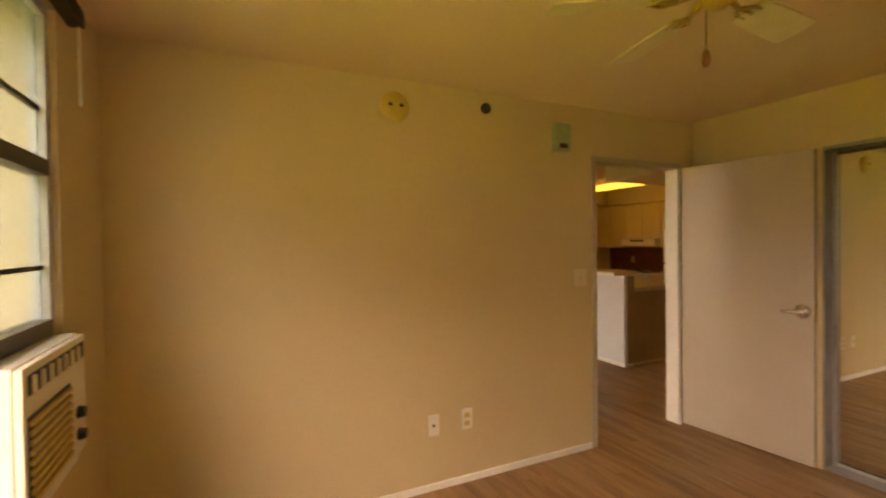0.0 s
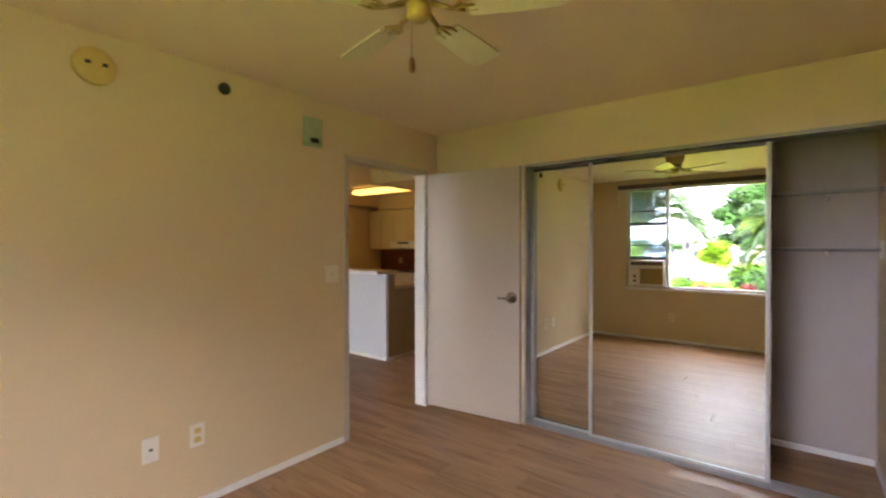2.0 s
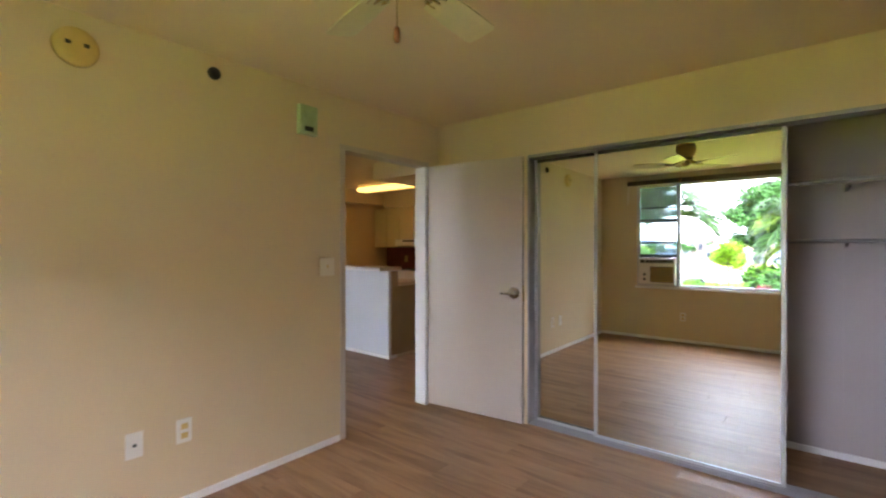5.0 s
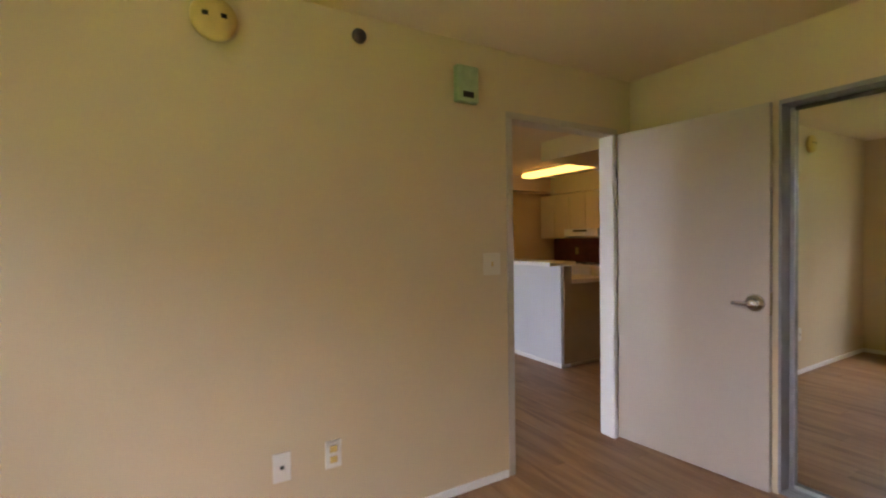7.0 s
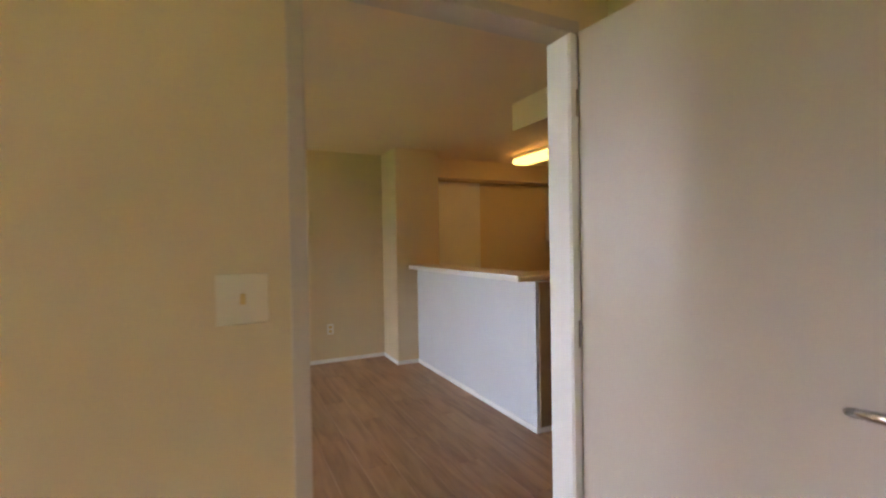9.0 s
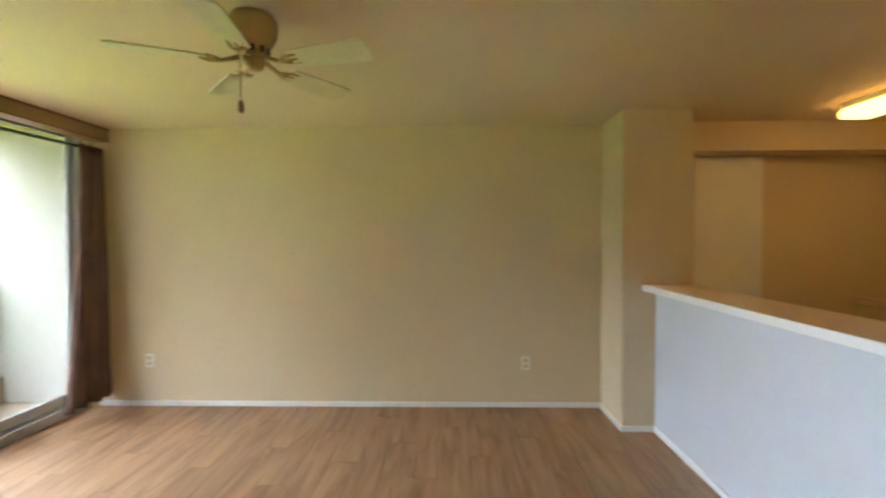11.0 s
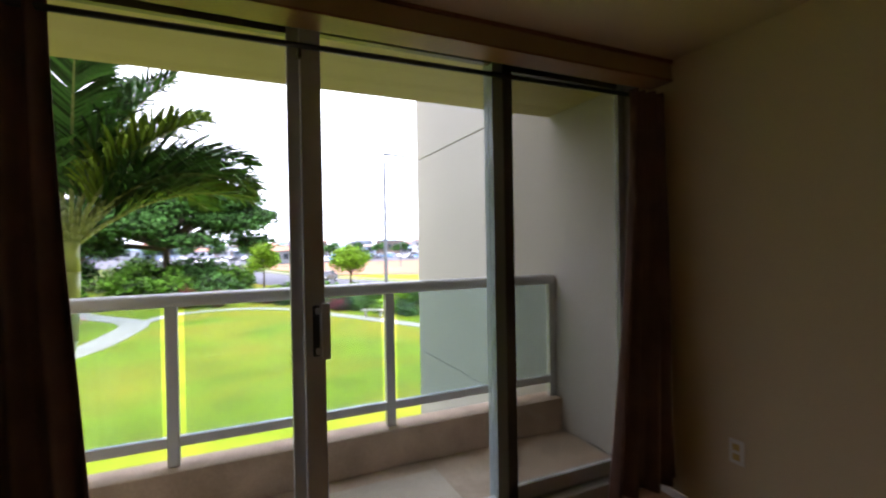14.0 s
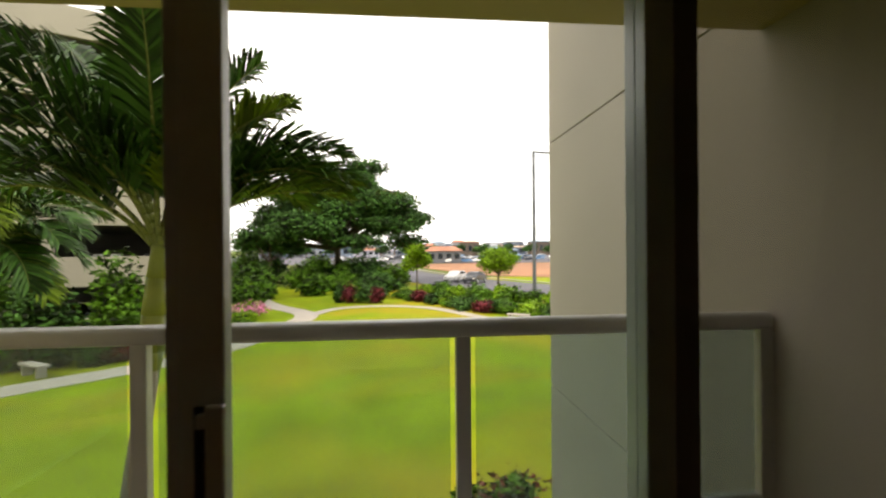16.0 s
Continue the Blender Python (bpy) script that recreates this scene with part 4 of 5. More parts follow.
def leaves(name, blobs, count, size, mat, seed, droop=0.0):
    """Many small folded leaf clumps scattered through ellipsoids: (x, y, z, rx, ry, rz)."""
    rng = np.random.default_rng(seed)
    w = np.array([b[3] * b[4] + b[4] * b[5] + b[3] * b[5] for b in blobs])
    pick = rng.choice(len(blobs), count, p=w / w.sum())
    bl = np.array(blobs)[pick]
    d = rng.normal(size=(count, 3))
    d /= np.linalg.norm(d, axis=1)[:, None]
    r = (0.5 + 0.75 * rng.random(count) ** 1.5)[:, None]
    c = bl[:, :3] + d * r * bl[:, 3:]
    u = rng.normal(size=(count, 3))
    u[:, 2] *= 0.5
    u /= np.linalg.norm(u, axis=1)[:, None]
    v = np.cross(u, d + 0.5 * rng.normal(size=(count, 3)))
    v /= np.linalg.norm(v, axis=1)[:, None] + 1e-9
    s = size * rng.uniform(0.55, 1.35, count)[:, None]
    lift = np.cross(u, v) * s * 0.25
    verts = np.stack([c - u * s, c - v * s * 0.5 + lift, c + u * s, c + v * s * 0.5 + lift], 1).reshape(-1, 3)
    i = np.arange(count)[:, None] * 4
    faces = np.concatenate([i + [0, 1, 2], i + [0, 2, 3]], 0)
    me = bpy.data.meshes.new(name)
    me.from_pydata(verts.tolist(), [], faces.tolist())
    me.materials.append(mat)
    return me


def shrub(x, y, rx, ry, h, mat, seed, label, name="shrub", n=900, size=0.16, group=""):
    rnd = random.Random(seed)
    blobs = []
    for k in range(max(3, int(rx * ry * 1.2) + 2)):
        a, q = rnd.uniform(0, 6.28), rnd.uniform(0, 0.65)
        hh = h * rnd.uniform(0.35, 0.55)
        blobs.append((x + rx * q * math.cos(a), y + ry * q * math.sin(a), GZ + hh * rnd.uniform(0.8, 1.0), rx * rnd.uniform(0.35, 0.6), ry * rnd.uniform(0.35, 0.6), hh))
    ob = empty(name, label, "shrub", (x, y, GZ - 0.02), group=group)
    lf = new("foliage", leaves("foliage", blobs, n, size, mat, seed))
    lf.parent = ob
    under(lf)
    st = bmesh.new()
    for k in range(3):
        a = rnd.uniform(0, 6.28)
        rod(st, (x, y, GZ - 0.03), (x + 0.3 * rx * math.cos(a), y + 0.3 * ry * math.sin(a), GZ + h * 0.6), 0.04, 0.015, 6)
    under(part("stem", st, BARK, ob))
    return ob


def limb(bm, a, b, r0, r1, bend, rnd, n=4):
    a, b = Vector(a), Vector(b)
    prev = a
    off = Vector((rnd.uniform(-1, 1), rnd.uniform(-1, 1), rnd.uniform(0, 1))) * bend
    for k in range(1, n + 1):
        t = k / n
        q = a.lerp(b, t) + off * math.sin(math.pi * t)
        rod(bm, prev, q, r0 + (r1 - r0) * (k - 1) / n, r0 + (r1 - r0) * t, 8)
        prev = q


def tree(name, x, y, trunk_h, r, crown, count, size, mat, seed, label):
    """crown: ellipsoids relative to the foot."""
    rnd = random.Random(seed)
    ob = empty(name, label, "tree", (x, y, GZ - 0.02))
    bm = bmesh.new()
    limb(bm, (x, y, GZ - 0.05), (x, y, GZ + trunk_h), r, r * 0.7, 0.1 * r, rnd)
    under(part("trunk", bm, BARK, ob))
    for k, c in enumerate(crown):
        bm = bmesh.new()
        tip = (x + c[0], y + c[1], GZ + c[2] - 0.2 * c[5])
        limb(bm, (x, y, GZ + trunk_h * rnd.uniform(0.85, 0.98)), tip, r * 0.5, r * 0.1, 0.15 * r * 2, rnd)
        under(part("limb", bm, BARK, ob))
    lf = new("crown", leaves("crown", [(x + c[0], y + c[1], GZ + c[2], c[3], c[4], c[5]) for c in crown], count, size, mat, seed))
    lf.parent = ob
    under(lf)
    return ob


rnd = random.Random(5)
crown = []
for k in range(52):
    a, q = rnd.uniform(0, 6.28), rnd.uniform(0.05, 1.0) ** 0.6
    crown.append((8.2 * q * math.cos(a), 9.6 * q * math.sin(a), 15.9 - 7.2 * q * q + rnd.uniform(-4.2, 0.4), rnd.uniform(1.9, 3.2), rnd.uniform(2.0, 3.4), rnd.uniform(0.7, 1.3)))
tree("shade_tree", -62, -6.0, 5.2, 0.5, crown, 70000, 0.25, LEAFDARK, 11, "broad dark green shade tree with a spreading crown")
crown = [(2.2 * math.cos(a), 2.5 * math.sin(a), 5.3 + 1.1 * math.sin(2.7 * a), 1.8, 1.9, 1.1) for a in (0.3, 1.4, 2.4, 3.5, 4.6, 5.6)]
tree("garden_tree", -58, -13.5, 3.2, 0.25, crown, 5000, 0.24, LEAFDARK, 12, "dark green garden tree beside the path")
crown = [(1.05 * math.cos(a), 1.05 * math.sin(a), 3.1 + 0.45 * math.sin(2 * a), 0.95, 0.95, 0.8) for a in (0.1, 1.3, 2.5, 3.8, 5.0)] + [(0, 0, 3.7, 1.1, 1.1, 0.8)]
tree("round_tree", -45, 11.7, 1.9, 0.13, crown, 4200, 0.15, LEAFLIME, 13, "small round lime green tree by the road")
crown = [(0.8 * math.cos(a), 0.8 * math.sin(a), 3.5 + 0.7 * math.sin(2 * a + 1), 0.8, 0.8, 0.8) for a in (0.1, 1.3, 2.5, 3.8, 5.0)]
tree("young_tree", -50, 4.0, 2.4, 0.1, crown, 2800, 0.17, LEAFLIME, 14, "slender young tree beside the hedge")

# hedges and planting along the garden edge
rnd = random.Random(21)
for k in range(16):
    t = k / 15
    x, y = -42.5 + 13.5 * t + rnd.uniform(-0.5, 0.5), 2.2 + 9.6 * t + rnd.uniform(-0.5, 0.6)
    mat = (LEAF, LEAFDARK, LEAF, LEAFRED, LEAFDARK, LEAF, LEAFLIME)[k % 7]
    shrub(x, y, rnd.uniform(1.1, 1.7), rnd.uniform(1.0, 1.5), rnd.uniform(0.7, 1.1), mat, 100 + k, "clipped red-leaved shrub in the garden hedge" if mat is LEAFRED else "clipped green shrub in the garden hedge", "hedge_shrub", 900, 0.14, "garden hedge")
for k in range(12):
    t = k / 11
    x, y = -46 + 14 * t, 4.8 + 10.5 * t
    shrub(x, y, 1.6, 1.4, rnd.uniform(1.0, 1.35), LEAF if k % 3 else LEAFLIME, 140 + k, "loose green hedge shrub beside the road", "hedge_shrub", 900, 0.16, "garden hedge")
for k, (x, y, rx, ry, h, m) in enumerate(((-52, -4, 3.4, 3.0, 2.2, LEAF), (-50, 0.5, 3.0, 2.6, 1.9, LEAFDARK), (-56, -9, 3.2, 3.0, 2.6, LEAF), (-47, -12, 2.6, 2.4, 3.0, LEAF), (-44, -10.5, 2.0, 2.0, 2.2, LEAF), (-43, 0.2, 1.8, 1.5, 1.3, LEAFDARK), (-41, -13, 2.4, 2.2, 3.4, LEAFDARK), (-36.5, -9.8, 1.8, 1.6, 2.2, LEAF), (-38.5, -11.4, 1.9, 1.8, 2.6, LEAFLIME), (-40.5, -9.6, 1.4, 1.4, 1.6, LEAF), (-47, -6.5, 2.0, 2.2, 2.0, LEAF), (-56, -7.5, 2.6, 2.4, 3.6, LEAF), (-55.5, -4.6, 2.4, 2.2, 3.3, LEAF), (-55, -1.6, 2.6, 2.4, 3.7, LEAFDARK), (-54.5, 1.2, 2.2, 2.2, 2.6, LEAF), (-61, -17.5, 3.4, 3.2, 5.2, LEAF), (-63, -14.6, 3.0, 3.0, 4.2, LEAFDARK), (-72, -11, 4.0, 4.0, 3.4, LEAF), (-70, -3, 3.4, 4.0, 3.0, LEAFDARK))):
    shrub(x, y, rx, ry, h, m, 170 + k, "dense dark green garden bush", "bush", 2200, 0.24)
for k in range(14):
    x, y = -17.0 - 1.15 * k + rnd.uniform(-0.5, 0.5), -13.4 + 0.42 * k + rnd.uniform(-1.0, 1.0)
    mat = (LEAF, LEAFDARK, LEAFLIME, LEAF, LEAFRED)[k % 5]
    shrub(x, y, rnd.uniform(1.0, 1.5), rnd.uniform(0.9, 1.4), rnd.uniform(0.9, 2.2), mat, 200 + k, "leafy planting between path and garage", "planting", 1000, 0.17, "path planting")
BED = [(-15.2, -13.6), (-18.2, -11.8), (-20.4, -9.7), (-22.6, -8.0), (-25.4, -6.9), (-28.2, -6.2)]
for k in range(22):
    q = k / 21 * 4.999
    (xa, ya), (xb, yb) = BED[int(q)], BED[int(q) + 1]
    x, y = xa + (xb - xa) * (q % 1) + rnd.uniform(-0.3, 0.3), ya + (yb - ya) * (q % 1) + rnd.uniform(-0.6, 0.2)
    mat = (LEAF, LEAFDARK, LEAF, LEAFDARK, LEAFRED, LEAFDARK, LEAFLIME)[k % 7]
    if math.hypot(x + 19.4, y + 10.7) < 1.7:
        continue
    shrub(x, y, rnd.uniform(0.8, 1.2), rnd.uniform(0.8, 1.1), rnd.uniform(0.6, 1.1), mat, 320 + k, "low red-leaved shrub in the bed along the path" if mat is LEAFRED else "low green shrub in the bed along the path", "bed_shrub", 800, 0.13, "path bed")
for k, (x, y, r, h, m) in enumerate(((-22.6, -9.9, 1.5, 4.3, LEAF), (-20.9, -11.0, 1.4, 3.4, LEAFDARK), (-25.2, -8.9, 1.1, 2.6, LEAFLIME))):
    shrub(x, y, r, r * 0.9, h, m, 360 + k, "tall leafy clump between path and garage", "tall_shrub", 2600, 0.17)
for k, (x, y) in enumerate(((-32.2, -7.1), (-33.6, -7.9), (-30.8, -7.6))):
    o = shrub(x, y, 1.0, 0.9, 0.95, LEAFLIME, 230 + k, "pink flowering garden shrub beside the path", "flowering_shrub", 700, 0.13)
    fl = new("flowers", leaves("flowers", [(x, y, GZ + 0.62, 0.95, 0.85, 0.4)], 500, 0.07, PETAL, 260 + k))
    fl.parent = o
    under(fl)
for k, (x, y) in enumerate(((-9.6, 4.5), (-9.3, 3.9))):
    o = shrub(x, y, 0.8, 0.7, 0.5, LEAF, 240 + k, "small red flowering shrub near the building", "flowering_shrub", 700, 0.1)
    fl = new("flowers", leaves("flowers", [(x, y, GZ + 0.4, 0.6, 0.6, 0.2)], 80, 0.06, LEAFRED, 270 + k))
    fl.parent = o
    under(fl)

for k, (x, y, m) in enumerate(((-40.2, -2.8, LEAFDARK), (-40.0, -1.7, LEAFRED), (-39.8, -0.6, LEAFDARK), (-39.5, 0.5, LEAFRED))):
    shrub(x, y, 0.9, 0.85, 1.5, m, 290 + k, "clipped dark shrub in the garden hedge", "hedge_shrub", 900, 0.13, "garden hedge")

# ---- palms ----


def palm(x, y, lean, crown_z, trunk_r, fronds, seed, label):
    rnd = random.Random(seed)
    ob = empty("palm_tree", label, "palm tree", (x, y, GZ - 0.02))
    top = Vector((x + lean[0], y + lean[1], crown_z))
    foot = Vector((x, y, GZ - 0.05))
    rows = []
    bm = bmesh.new()
    n, seg = 40, 14
    for k in range(n + 1):
        t = k / n
        c = foot.lerp(top - Vector((lean[0] * 0.12, lean[1] * 0.12, 1.0)), t)
        r = trunk_r * (1.5 - 0.9 * min(1, t * 5) if t < 0.12 else 0.92 - 0.1 * t) * (1 + 0.035 * (k % 2))
        rows.append([bm.verts.new((c.x + r * math.cos(2 * math.pi * j / seg), c.y + r * math.sin(2 * math.pi * j / seg), c.z)) for j in range(seg)])
    for p, q in zip(rows, rows[1:]):
        for j in range(seg):
            bm.faces.new((p[j], p[(j + 1) % seg], q[(j + 1) % seg], q[j]))
    under(part("trunk", bm, PALMBARK, ob, "ringed grey trunk", True))
    bm = bmesh.new()
    low = top - Vector((lean[0] * 0.12, lean[1] * 0.12, 1.01))
    prev, pr = low, trunk_r * 0.85
    for t, r in ((0.15, 1.08), (0.45, 1.05), (0.75, 0.85), (1.0, 0.6)):
        q = low.lerp(top, t)
        rod(bm, prev, q, pr, trunk_r * r, 14)
        prev, pr = q, trunk_r * r
    under(part("crownshaft", bm, SHAFT, ob, "smooth green crownshaft", True))
    for az, el, ln, bend, mat in fronds:
        a, e = radians(az), radians(el)
        fr_bm, lf_v, lf_f = bmesh.new(), [], []
        steps = 26
        p = top - Vector((0, 0, 0.05))
        pts = [p.copy()]
        for k in range(steps):
            ee = e - radians(bend) * (k / steps) ** 1.3
            p = p + Vector((math.cos(a) * math.cos(ee), math.sin(a) * math.cos(ee), math.sin(ee))) * (ln / steps)
            pts.append(p.copy())
        for k in range(steps):
            r0, r1 = 0.021 * (1 - k / steps) + 0.003, 0.021 * (1 - (k + 1) / steps) + 0.003
            rod(fr_bm, pts[k], pts[k + 1], r0, r1, 6)
        fo = under(part("frond", fr_bm, RACHIS, ob, "arching feather palm frond", True))
        count = int(ln * 58)
        for s in (-1, 1):
            for k in range(count):
                t = 0.24 + 0.76 * (k + rnd.uniform(-0.3, 0.3)) / count
                f = min(max(t, 0.0), 0.999) * steps
                i = int(f)
                base = pts[i].lerp(pts[i + 1], f - i)
                ahead = (pts[i + 1] - pts[i]).normalized()
                side = ahead.cross(Vector((0, 0, 1)))
                side = (side if side.length > 0.15 else Vector((-math.sin(a), math.cos(a), 0))).normalized() * s
                up = side.cross(ahead) * s
                L = ln * 0.31 * (math.sin(math.pi * (0.12 + 0.83 * t)) ** 0.7) * rnd.uniform(0.85, 1.12)
                w = side * (0.86 + rnd.uniform(-0.1, 0.1)) + ahead * (0.42 + 0.5 * t) + up * rnd.uniform(0.05, 0.6)
                w.normalize()
                wid = ahead.cross(w).cross(w).normalized() * (0.0145 * rnd.uniform(0.8, 1.25))
                m1 = base + w * L * 0.45
                m2 = base + w * L * 0.8 + Vector((0, 0, -0.10 * L))
                tip = base + w * L + Vector((0, 0, -0.28 * L * rnd.uniform(0.7, 1.3)))
                b0 = len(lf_v)
                lf_v += [base - wid * 0.5, base + wid * 0.5, m1 + wid, m1 - wid, m2 + wid * 0.7, m2 - wid * 0.7, tip]
                lf_f += [(b0, b0 + 1, b0 + 2, b0 + 3), (b0 + 3, b0 + 2, b0 + 4, b0 + 5), (b0 + 5, b0 + 4, b0 + 6)]
        me = bpy.data.meshes.new("leaflets")
        me.from_pydata([tuple(v) for v in lf_v], [], lf_f)
        me.materials.append(mat)
        lo = new("leaflets", me)
        lo.parent = fo
        tagged(lo, kind="stuff")
    return ob


FR1 = [(105, 66, 1.95, 88, FROND), (118, 56, 2.0, 84, FROND), (112, 44, 1.75, 64, FROND), (100, 62, 1.8, 97, FROND), (126, 68, 1.85, 104, FROND), (82, 72, 1.7, 60, FRONDLIME), (112, 74, 1.8, 55, FROND),
       (150, 80, 2.0, 38, FROND), (285, 79, 2.1, 55, FROND), (95, 82, 1.85, 45, FROND), (20, 82, 1.9, 35, FROND), (215, 74, 2.1, 60, FROND), (136, 56, 1.7, 94, FROND), (290, 62, 2.2, 127, FROND), (302, 74, 2.2, 117, FROND), (276, 52, 2.0, 117, FROND), (312, 74, 2.1, 70, FROND),
       (230, 70, 2.0, 100, FROND), (168, 76, 1.9, 92, FROND), (250, 80, 2.2, 48, FROND)]
palm(-6.1, -0.22, (0.17, 0.72), 1.50, 0.09, FR1, 31, "feather palm with a ringed trunk growing before the balcony")
FR2 = [(70, 34, 1.6, 120, FROND), (95, 62, 1.75, 125, FROND), (120, 70, 1.7, 115, FROND), (50, 60, 1.8, 120, FRONDLIME), (20, 66, 2.1, 110, FROND), (85, 15, 1.4, 95, FRONDLIME), (80, 55, 1.7, 118, FROND), (60, 72, 1.8, 105, FROND), (110, 40, 1.5, 110, FROND), (40, 48, 1.9, 115, FROND), (150, 60, 2.0, 100, FROND), (200, 60, 2.0, 100, FROND), (250, 55, 2.0, 100, FROND), (300, 60, 2.0, 100, FROND), (95, 82, 1.8, 60, FROND)]
palm(-8.0, -3.0, (0.05, 0.1), 1.45, 0.11, FR2, 32, "feather palm with drooping fronds beside the garden")


# ---- parking garage ----
gar = empty("parking_garage", "cream precast parking garage with open dark decks", "parking garage", (-31.8, -8.9, GZ))
gar.rotation_euler = (0, 0, math.atan2(-0.88, 0.474))
# deck slabs and rear wall: the garage's inner shade is put into their dark concrete
for k in range(6):
    z = 3.4 * k - 0.5
    x0 = 4.6 if k > 2 else 0.0
    if k:
        part("spandrel_panel", B(x0, 42, 0.0, 0.25, z - 0.4, z + 1.25, bevel=0.03), GARAGE, gar)
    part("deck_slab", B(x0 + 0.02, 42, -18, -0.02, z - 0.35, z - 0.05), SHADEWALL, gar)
for k in range(6):
    x = 0 if k == 0 else 8.2 * k
    part("column", B(x, x + (0.9 if k == 0 else 0.5), -0.6, 0.28 if k == 0 else -0.02, 0, 7.6 if k == 0 else 18, bevel=0.03), GARAGE, gar)
part("column", B(4.6, 5.5, -0.6, 0.27, 7.6, 18, bevel=0.03), GARAGE, gar)
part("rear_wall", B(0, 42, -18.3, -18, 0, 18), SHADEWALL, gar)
part("end_wall", B(-0.25, 0.0, -18, -0.6, 0, 7.6), GARAGE, gar)
part("end_wall", B(4.35, 4.6, -18, -0.6, 7.6, 18), GARAGE, gar)


def car(x, y, z, turn, paint, label):
    c = empty("car", label, "car", (x, y, z), group="cars")
    prof = [(-2.15, 0.35), (-2.2, 0.75), (-2.05, 0.95), (-1.55, 1.02), (-0.95, 1.4), (0.55, 1.43), (1.25, 1.0), (2.0, 0.88), (2.2, 0.65), (2.18, 0.35)]
    bm = bmesh.new()
    rows = []
    for yy, s in ((-0.86, 0.97), (-0.80, 1.0), (0.80, 1.0), (0.86, 0.97)):
        rows.append([bm.verts.new((px * s, yy * (1 - 0.14 * max(0, pz - 0.9) / 0.5), 0.35 + (pz - 0.35) * (0.98 if s < 1 else 1))) for px, pz in prof])
    for p, q in zip(rows, rows[1:]):
        for k in range(len(prof)):
            j = (k + 1) % len(prof)
            bm.faces.new((p[k], p[j], q[j], q[k]))
    bm.faces.new(rows[0][::-1])
    bm.faces.new(rows[-1])
    bmesh.ops.recalc_face_normals(bm, faces=bm.faces)
    part("body", bm, paint, c)
    for s in (-1, 1):
        g = bmesh.new()
        f = [g.verts.new((px, s * (0.875 - 0.12 * max(0, pz - 0.9) / 0.5), pz)) for px, pz in ((-1.35, 1.03), (-0.9, 1.34), (0.5, 1.36), (1.05, 1.03))]
        g.faces.new(f)
        part("side_window", bmesh.ops.solidify(g, geom=g.faces[:], thickness=0.01) and g, CARGLASS, c)
        for x0 in (-1.35, 1.35):
            w = rod(bmesh.new(), (x0, s * 0.72, 0.33), (x0, s * 0.9, 0.33), 0.33, seg=18)
            wheel = part("wheel", w, RUBBER, c)
            part("rim", rod(bmesh.new(), (x0, s * 0.9, 0.33), (x0, s * 0.91, 0.33), 0.2, seg=14), ALUPALE, wheel)
        part("headlight", B(2.12, 2.2, min(s * 0.5, s * 0.8), max(s * 0.5, s * 0.8), 0.62, 0.76), PLASTIC, c)
    c.rotation_euler = (0, 0, turn)
    return c


car(-61.5, 9.6, GZ + 0.02, radians(-30), CARWHITE, "white car on the asphalt road")
car(-58.5, 11.6, GZ + 0.02, radians(-30), CARDARK, "dark car on the asphalt road")
car(-42.5, 20.5, GZ + 0.02, radians(-38), CARDARK, "dark car near the light pole")
ca, sa = 0.474, -0.88
for k, (u, v, deck, paint) in enumerate(((3.2, 3.0, 0.0, CARDARK), (6.2, 3.0, 0.0, CARDARK), (3.4, 3.0, 1, CARDARK), (6.0, 3.0, 1, CARWHITE), (11.5, 3.0, 1, CARDARK), (12.0, 3.0, 0, CARWHITE))):
    z = GZ - 0.02 if deck == 0 else GZ + 3.4 * deck - 0.55
    car(-31.8 + u * ca + v * sa, -8.9 + u * sa - v * ca, z, math.atan2(sa, ca) + math.pi / 2, paint, "car parked in the garage")

# ---- street furniture and distance ----
lp = empty("street_lamp", "tall grey street light pole with a single arm", "street lamp", (-44.0, 15.0, GZ))
under(part("pole", rod(bmesh.new(), (-44, 15, GZ), (-44, 15, 10.6), 0.19, 0.13, 12), POLE, lp))
under(part("arm", rod(bmesh.new(), (-44, 15, 10.55), (-44.2, 17.6, 10.45), 0.11, 0.08, 8), POLE, lp))
under(part("lamp_head", B(-44.4, -44.0, 17.4, 18.2, 10.36, 10.5, bevel=0.04), POLE, lp))
lp = empty("street_lamp", "distant street light pole with a single arm", "street lamp", (-92, 33, GZ))
under(part("pole", rod(bmesh.new(), (-92, 33, GZ), (-92, 33, 6.5), 0.12, 0.08, 8), POLE, lp))
under(part("arm", rod(bmesh.new(), (-92, 33, 6.45), (-92, 35.2, 6.6), 0.05, 0.04, 6), POLE, lp))


def bench(x, y, turn):
    b = empty("garden_bench", "pale concrete garden bench beside the path", "bench", (x, y, GZ), group="garden benches")
    part("seat", B(-0.7, 0.7, -0.2, 0.2, 0.38, 0.46, bevel=0.015), PATHM, b)
    for s in (-1, 1):
        part("leg", B(s * 0.48 - 0.07, s * 0.48 + 0.07, -0.15, 0.15, 0, 0.38, bevel=0.01), PATHM, b)
    b.rotation_euler = (0, 0, turn)


bench(-19.4, -10.7, radians(60))
bench(-28.6, 9.4, radians(60))
bench(-55, -6.2, radians(80))

rnd = random.Random(77)


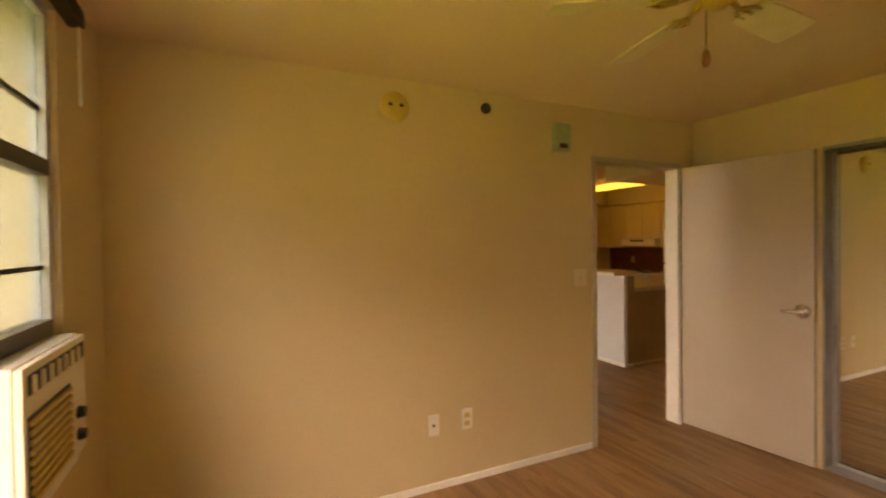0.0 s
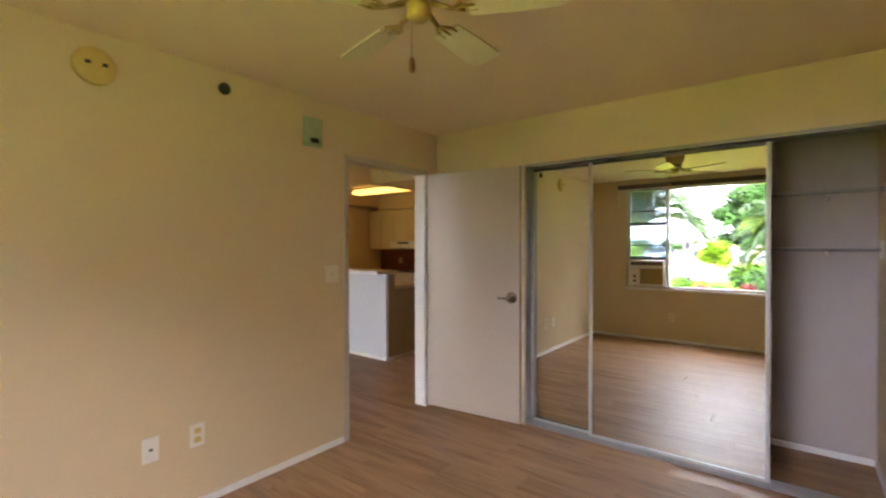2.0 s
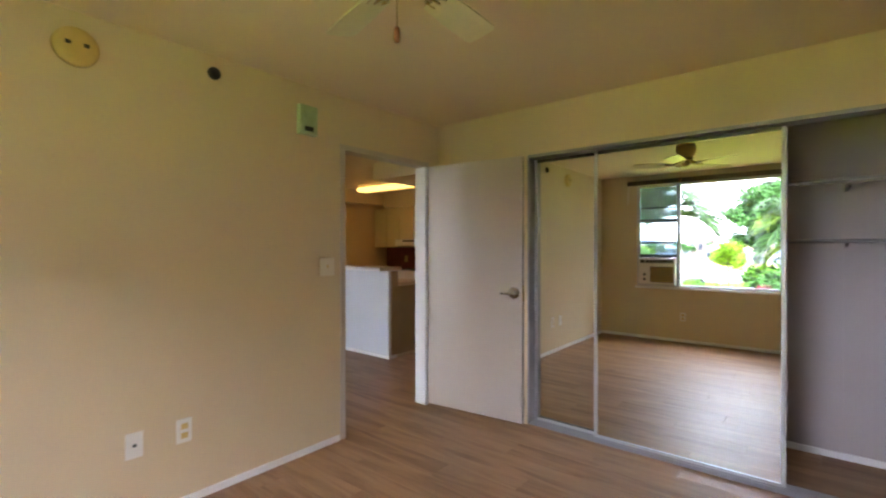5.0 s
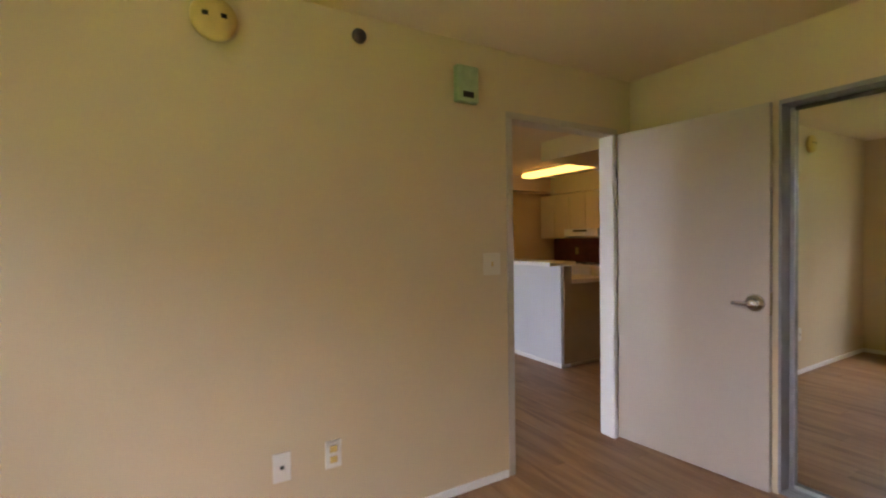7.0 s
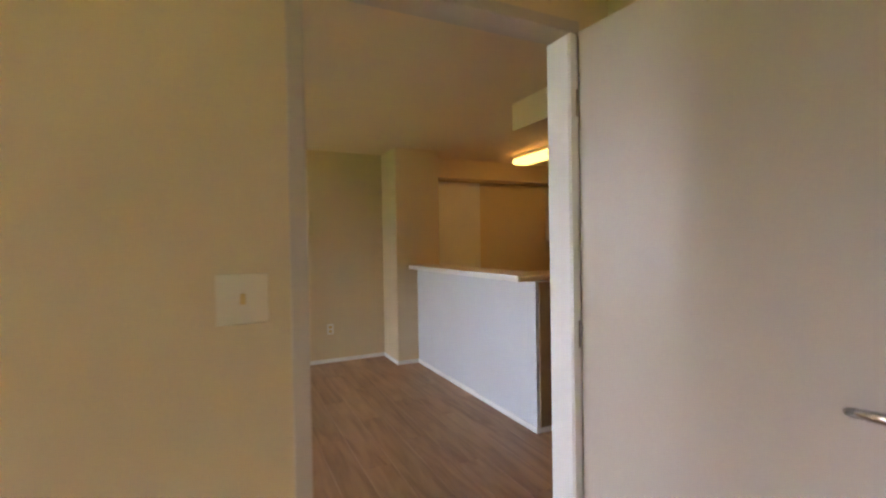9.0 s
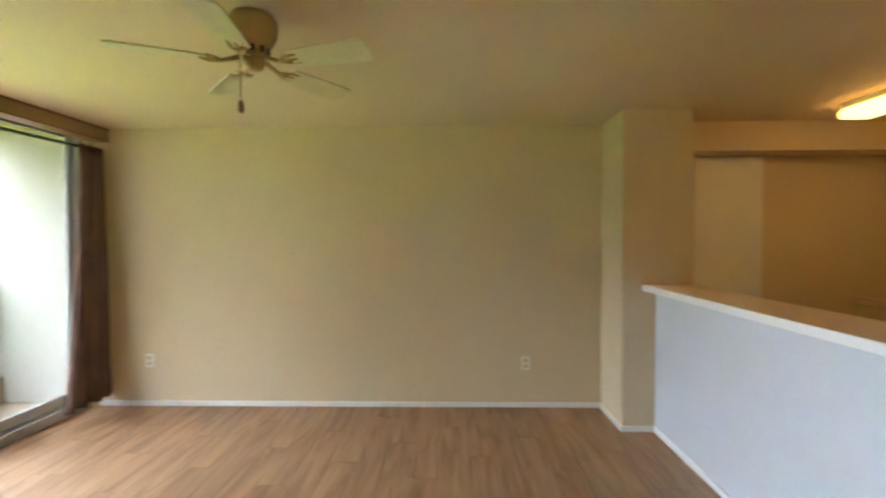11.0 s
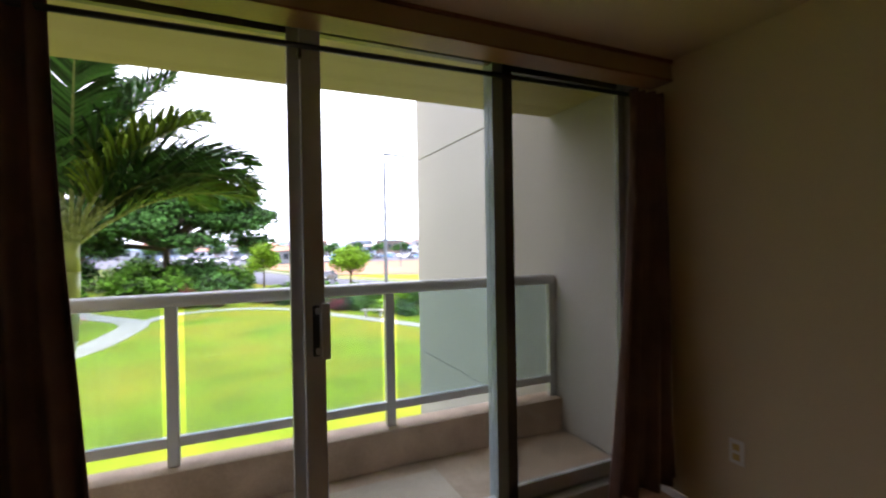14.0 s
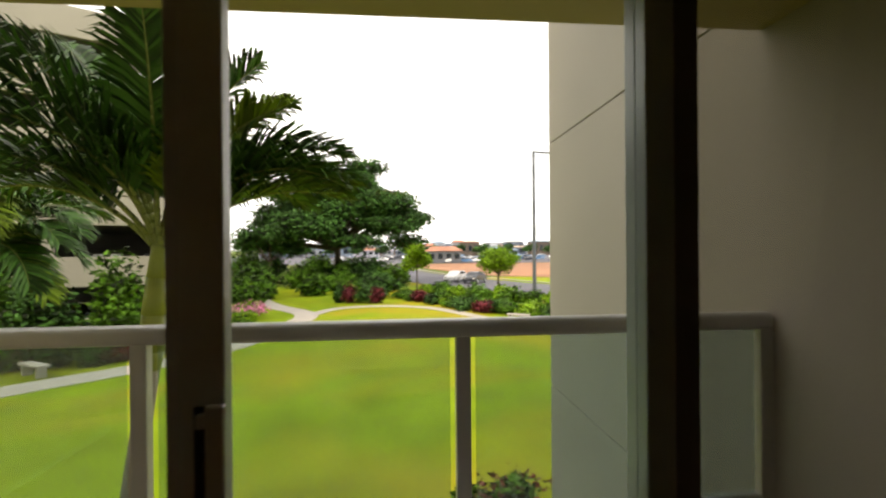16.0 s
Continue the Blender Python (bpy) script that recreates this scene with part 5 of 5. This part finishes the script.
def house(x, y, w, d, h, roof_h, roof, label, n, wall=HOUSEWALL):
    b = empty("building", label, "building", (x, y, GZ), group="distant buildings")
    part("wall", B(-d / 2, d / 2, -w / 2, w / 2, 0, h), wall, b)
    bm = bmesh.new()
    o = 0.5
    v = [bm.verts.new(c) for c in ((-d / 2 - o, -w / 2 - o, h), (d / 2 + o, -w / 2 - o, h), (d / 2 + o, w / 2 + o, h), (-d / 2 - o, w / 2 + o, h), (0, -w / 2 + roof_h, h + roof_h), (0, w / 2 - roof_h, h + roof_h))]
    for f in ((0, 1, 4), (1, 2, 5, 4), (2, 3, 5), (3, 0, 4, 5), (3, 2, 1, 0)):
        bm.faces.new([v[i] for i in f])
    part("roof", bm, roof, b)
    for k in range(n):
        yy = -w / 2 + w * (k + 0.5) / n
        part("window", B(d / 2, d / 2 + 0.05, yy - w / n * 0.28, yy + w / n * 0.28, h * 0.35, h * 0.78), CARGLASS, b)


house(-140, 15, 10, 8, 3.6, 1.4, ROOFRED, "low terracotta-roofed pavilion beyond the road", 4)
for k in range(260):
    q = k / 259
    x = -230 - 420 * rnd.random() ** 0.8
    y = -x * (-0.28 + 0.78 * q) + rnd.uniform(-8, 8) + 2
    house(x, y, rnd.uniform(6, 17), rnd.uniform(6, 12), rnd.choice((3.0, 3.6, 4.4, 5.6, 7.5)) * (1.0 - 0.0007 * (x + 230)), rnd.uniform(0.5, 1.3), rnd.choice((ROOFBLUE, ROOFBLUE, HOUSEWALL, HOUSEWALL, HOUSETAN, ROOFRED)), "distant low town building", 3, rnd.choice((HOUSEWALL, HOUSEWALL, HOUSETAN, HOUSEBLUE)))
models = [car(-138, 24, GZ + 0.02, 1.2, CARWHITE, "white car parked far off beyond the road"), car(-141, 28, GZ + 0.02, 1.2, CARBLUE, "blue car parked far off beyond the road"), car(-136, 33, GZ + 0.02, 1.2, CARDARK, "dark car parked far off beyond the road")]
for k in range(120):
    x = -136 - 75 * rnd.random()
    copy_thing(models[k % 3], pose(x, -x * (-0.12 + 0.58 * rnd.random()), GZ + 0.02, 0, 0, rnd.choice((70, 80, 160))))
for k in range(12):
    q = k / 11
    x = -190 - 60 * rnd.random()
    y = -x * (-0.25 + 0.6 * q)
    tree("far_tree", x, y, 2.0, 0.3, [(0, 0, 4.0, 3.0, 3.2, 1.8), (1.2, 1.5, 5.0, 2.2, 2.4, 1.4), (-1, -1.5, 3.6, 2.4, 2.6, 1.4)], 500, 0.6, LEAFDARK, 300 + k, "distant dark green street tree")

crown = [(1.6 * math.cos(a), 1.6 * math.sin(a), 3.4 + math.sin(2 * a), 1.3, 1.3, 0.9) for a in (0.1, 1.3, 2.5, 3.8, 5.0)]
tree("garden_tree", -22, -4.0 - 12, 2.2, 0.18, crown, 3000, 0.2, LEAF, 42, "small green garden tree near the path")

# ---- floor planks ----
PL, PWD = 1.22, 0.18
cut = {}


def plank(x, y0, y1):
    ln = round(y1 - y0, 3)
    if ln not in cut:
        cut[ln] = mesh_of(B(-PWD / 2 + 0.0007, PWD / 2 - 0.0007, -ln / 2 + 0.0007, ln / 2 - 0.0007, -0.006, 0.0, bevel=0.0012), "plank", FLOOR)
    ob = new("plank", cut[ln])
    ob.location = (x, (y0 + y1) / 2, 0)
    ob.parent = floor


x, col = WX + 0.06, 0
while x < 4.4:
    y = -3.05 - (col * 0.47) % PL
    first = RY - 0.05 if x < 1.9 else 0.05
    while y < 4.3:
        a, b = max(y, first), min(y + PL, 4.3 if x > 1.6 else NY + 0.05)
        if b - a > 0.03:
            plank(x, a, b)
        y += PL
    x += PWD
    col += 1
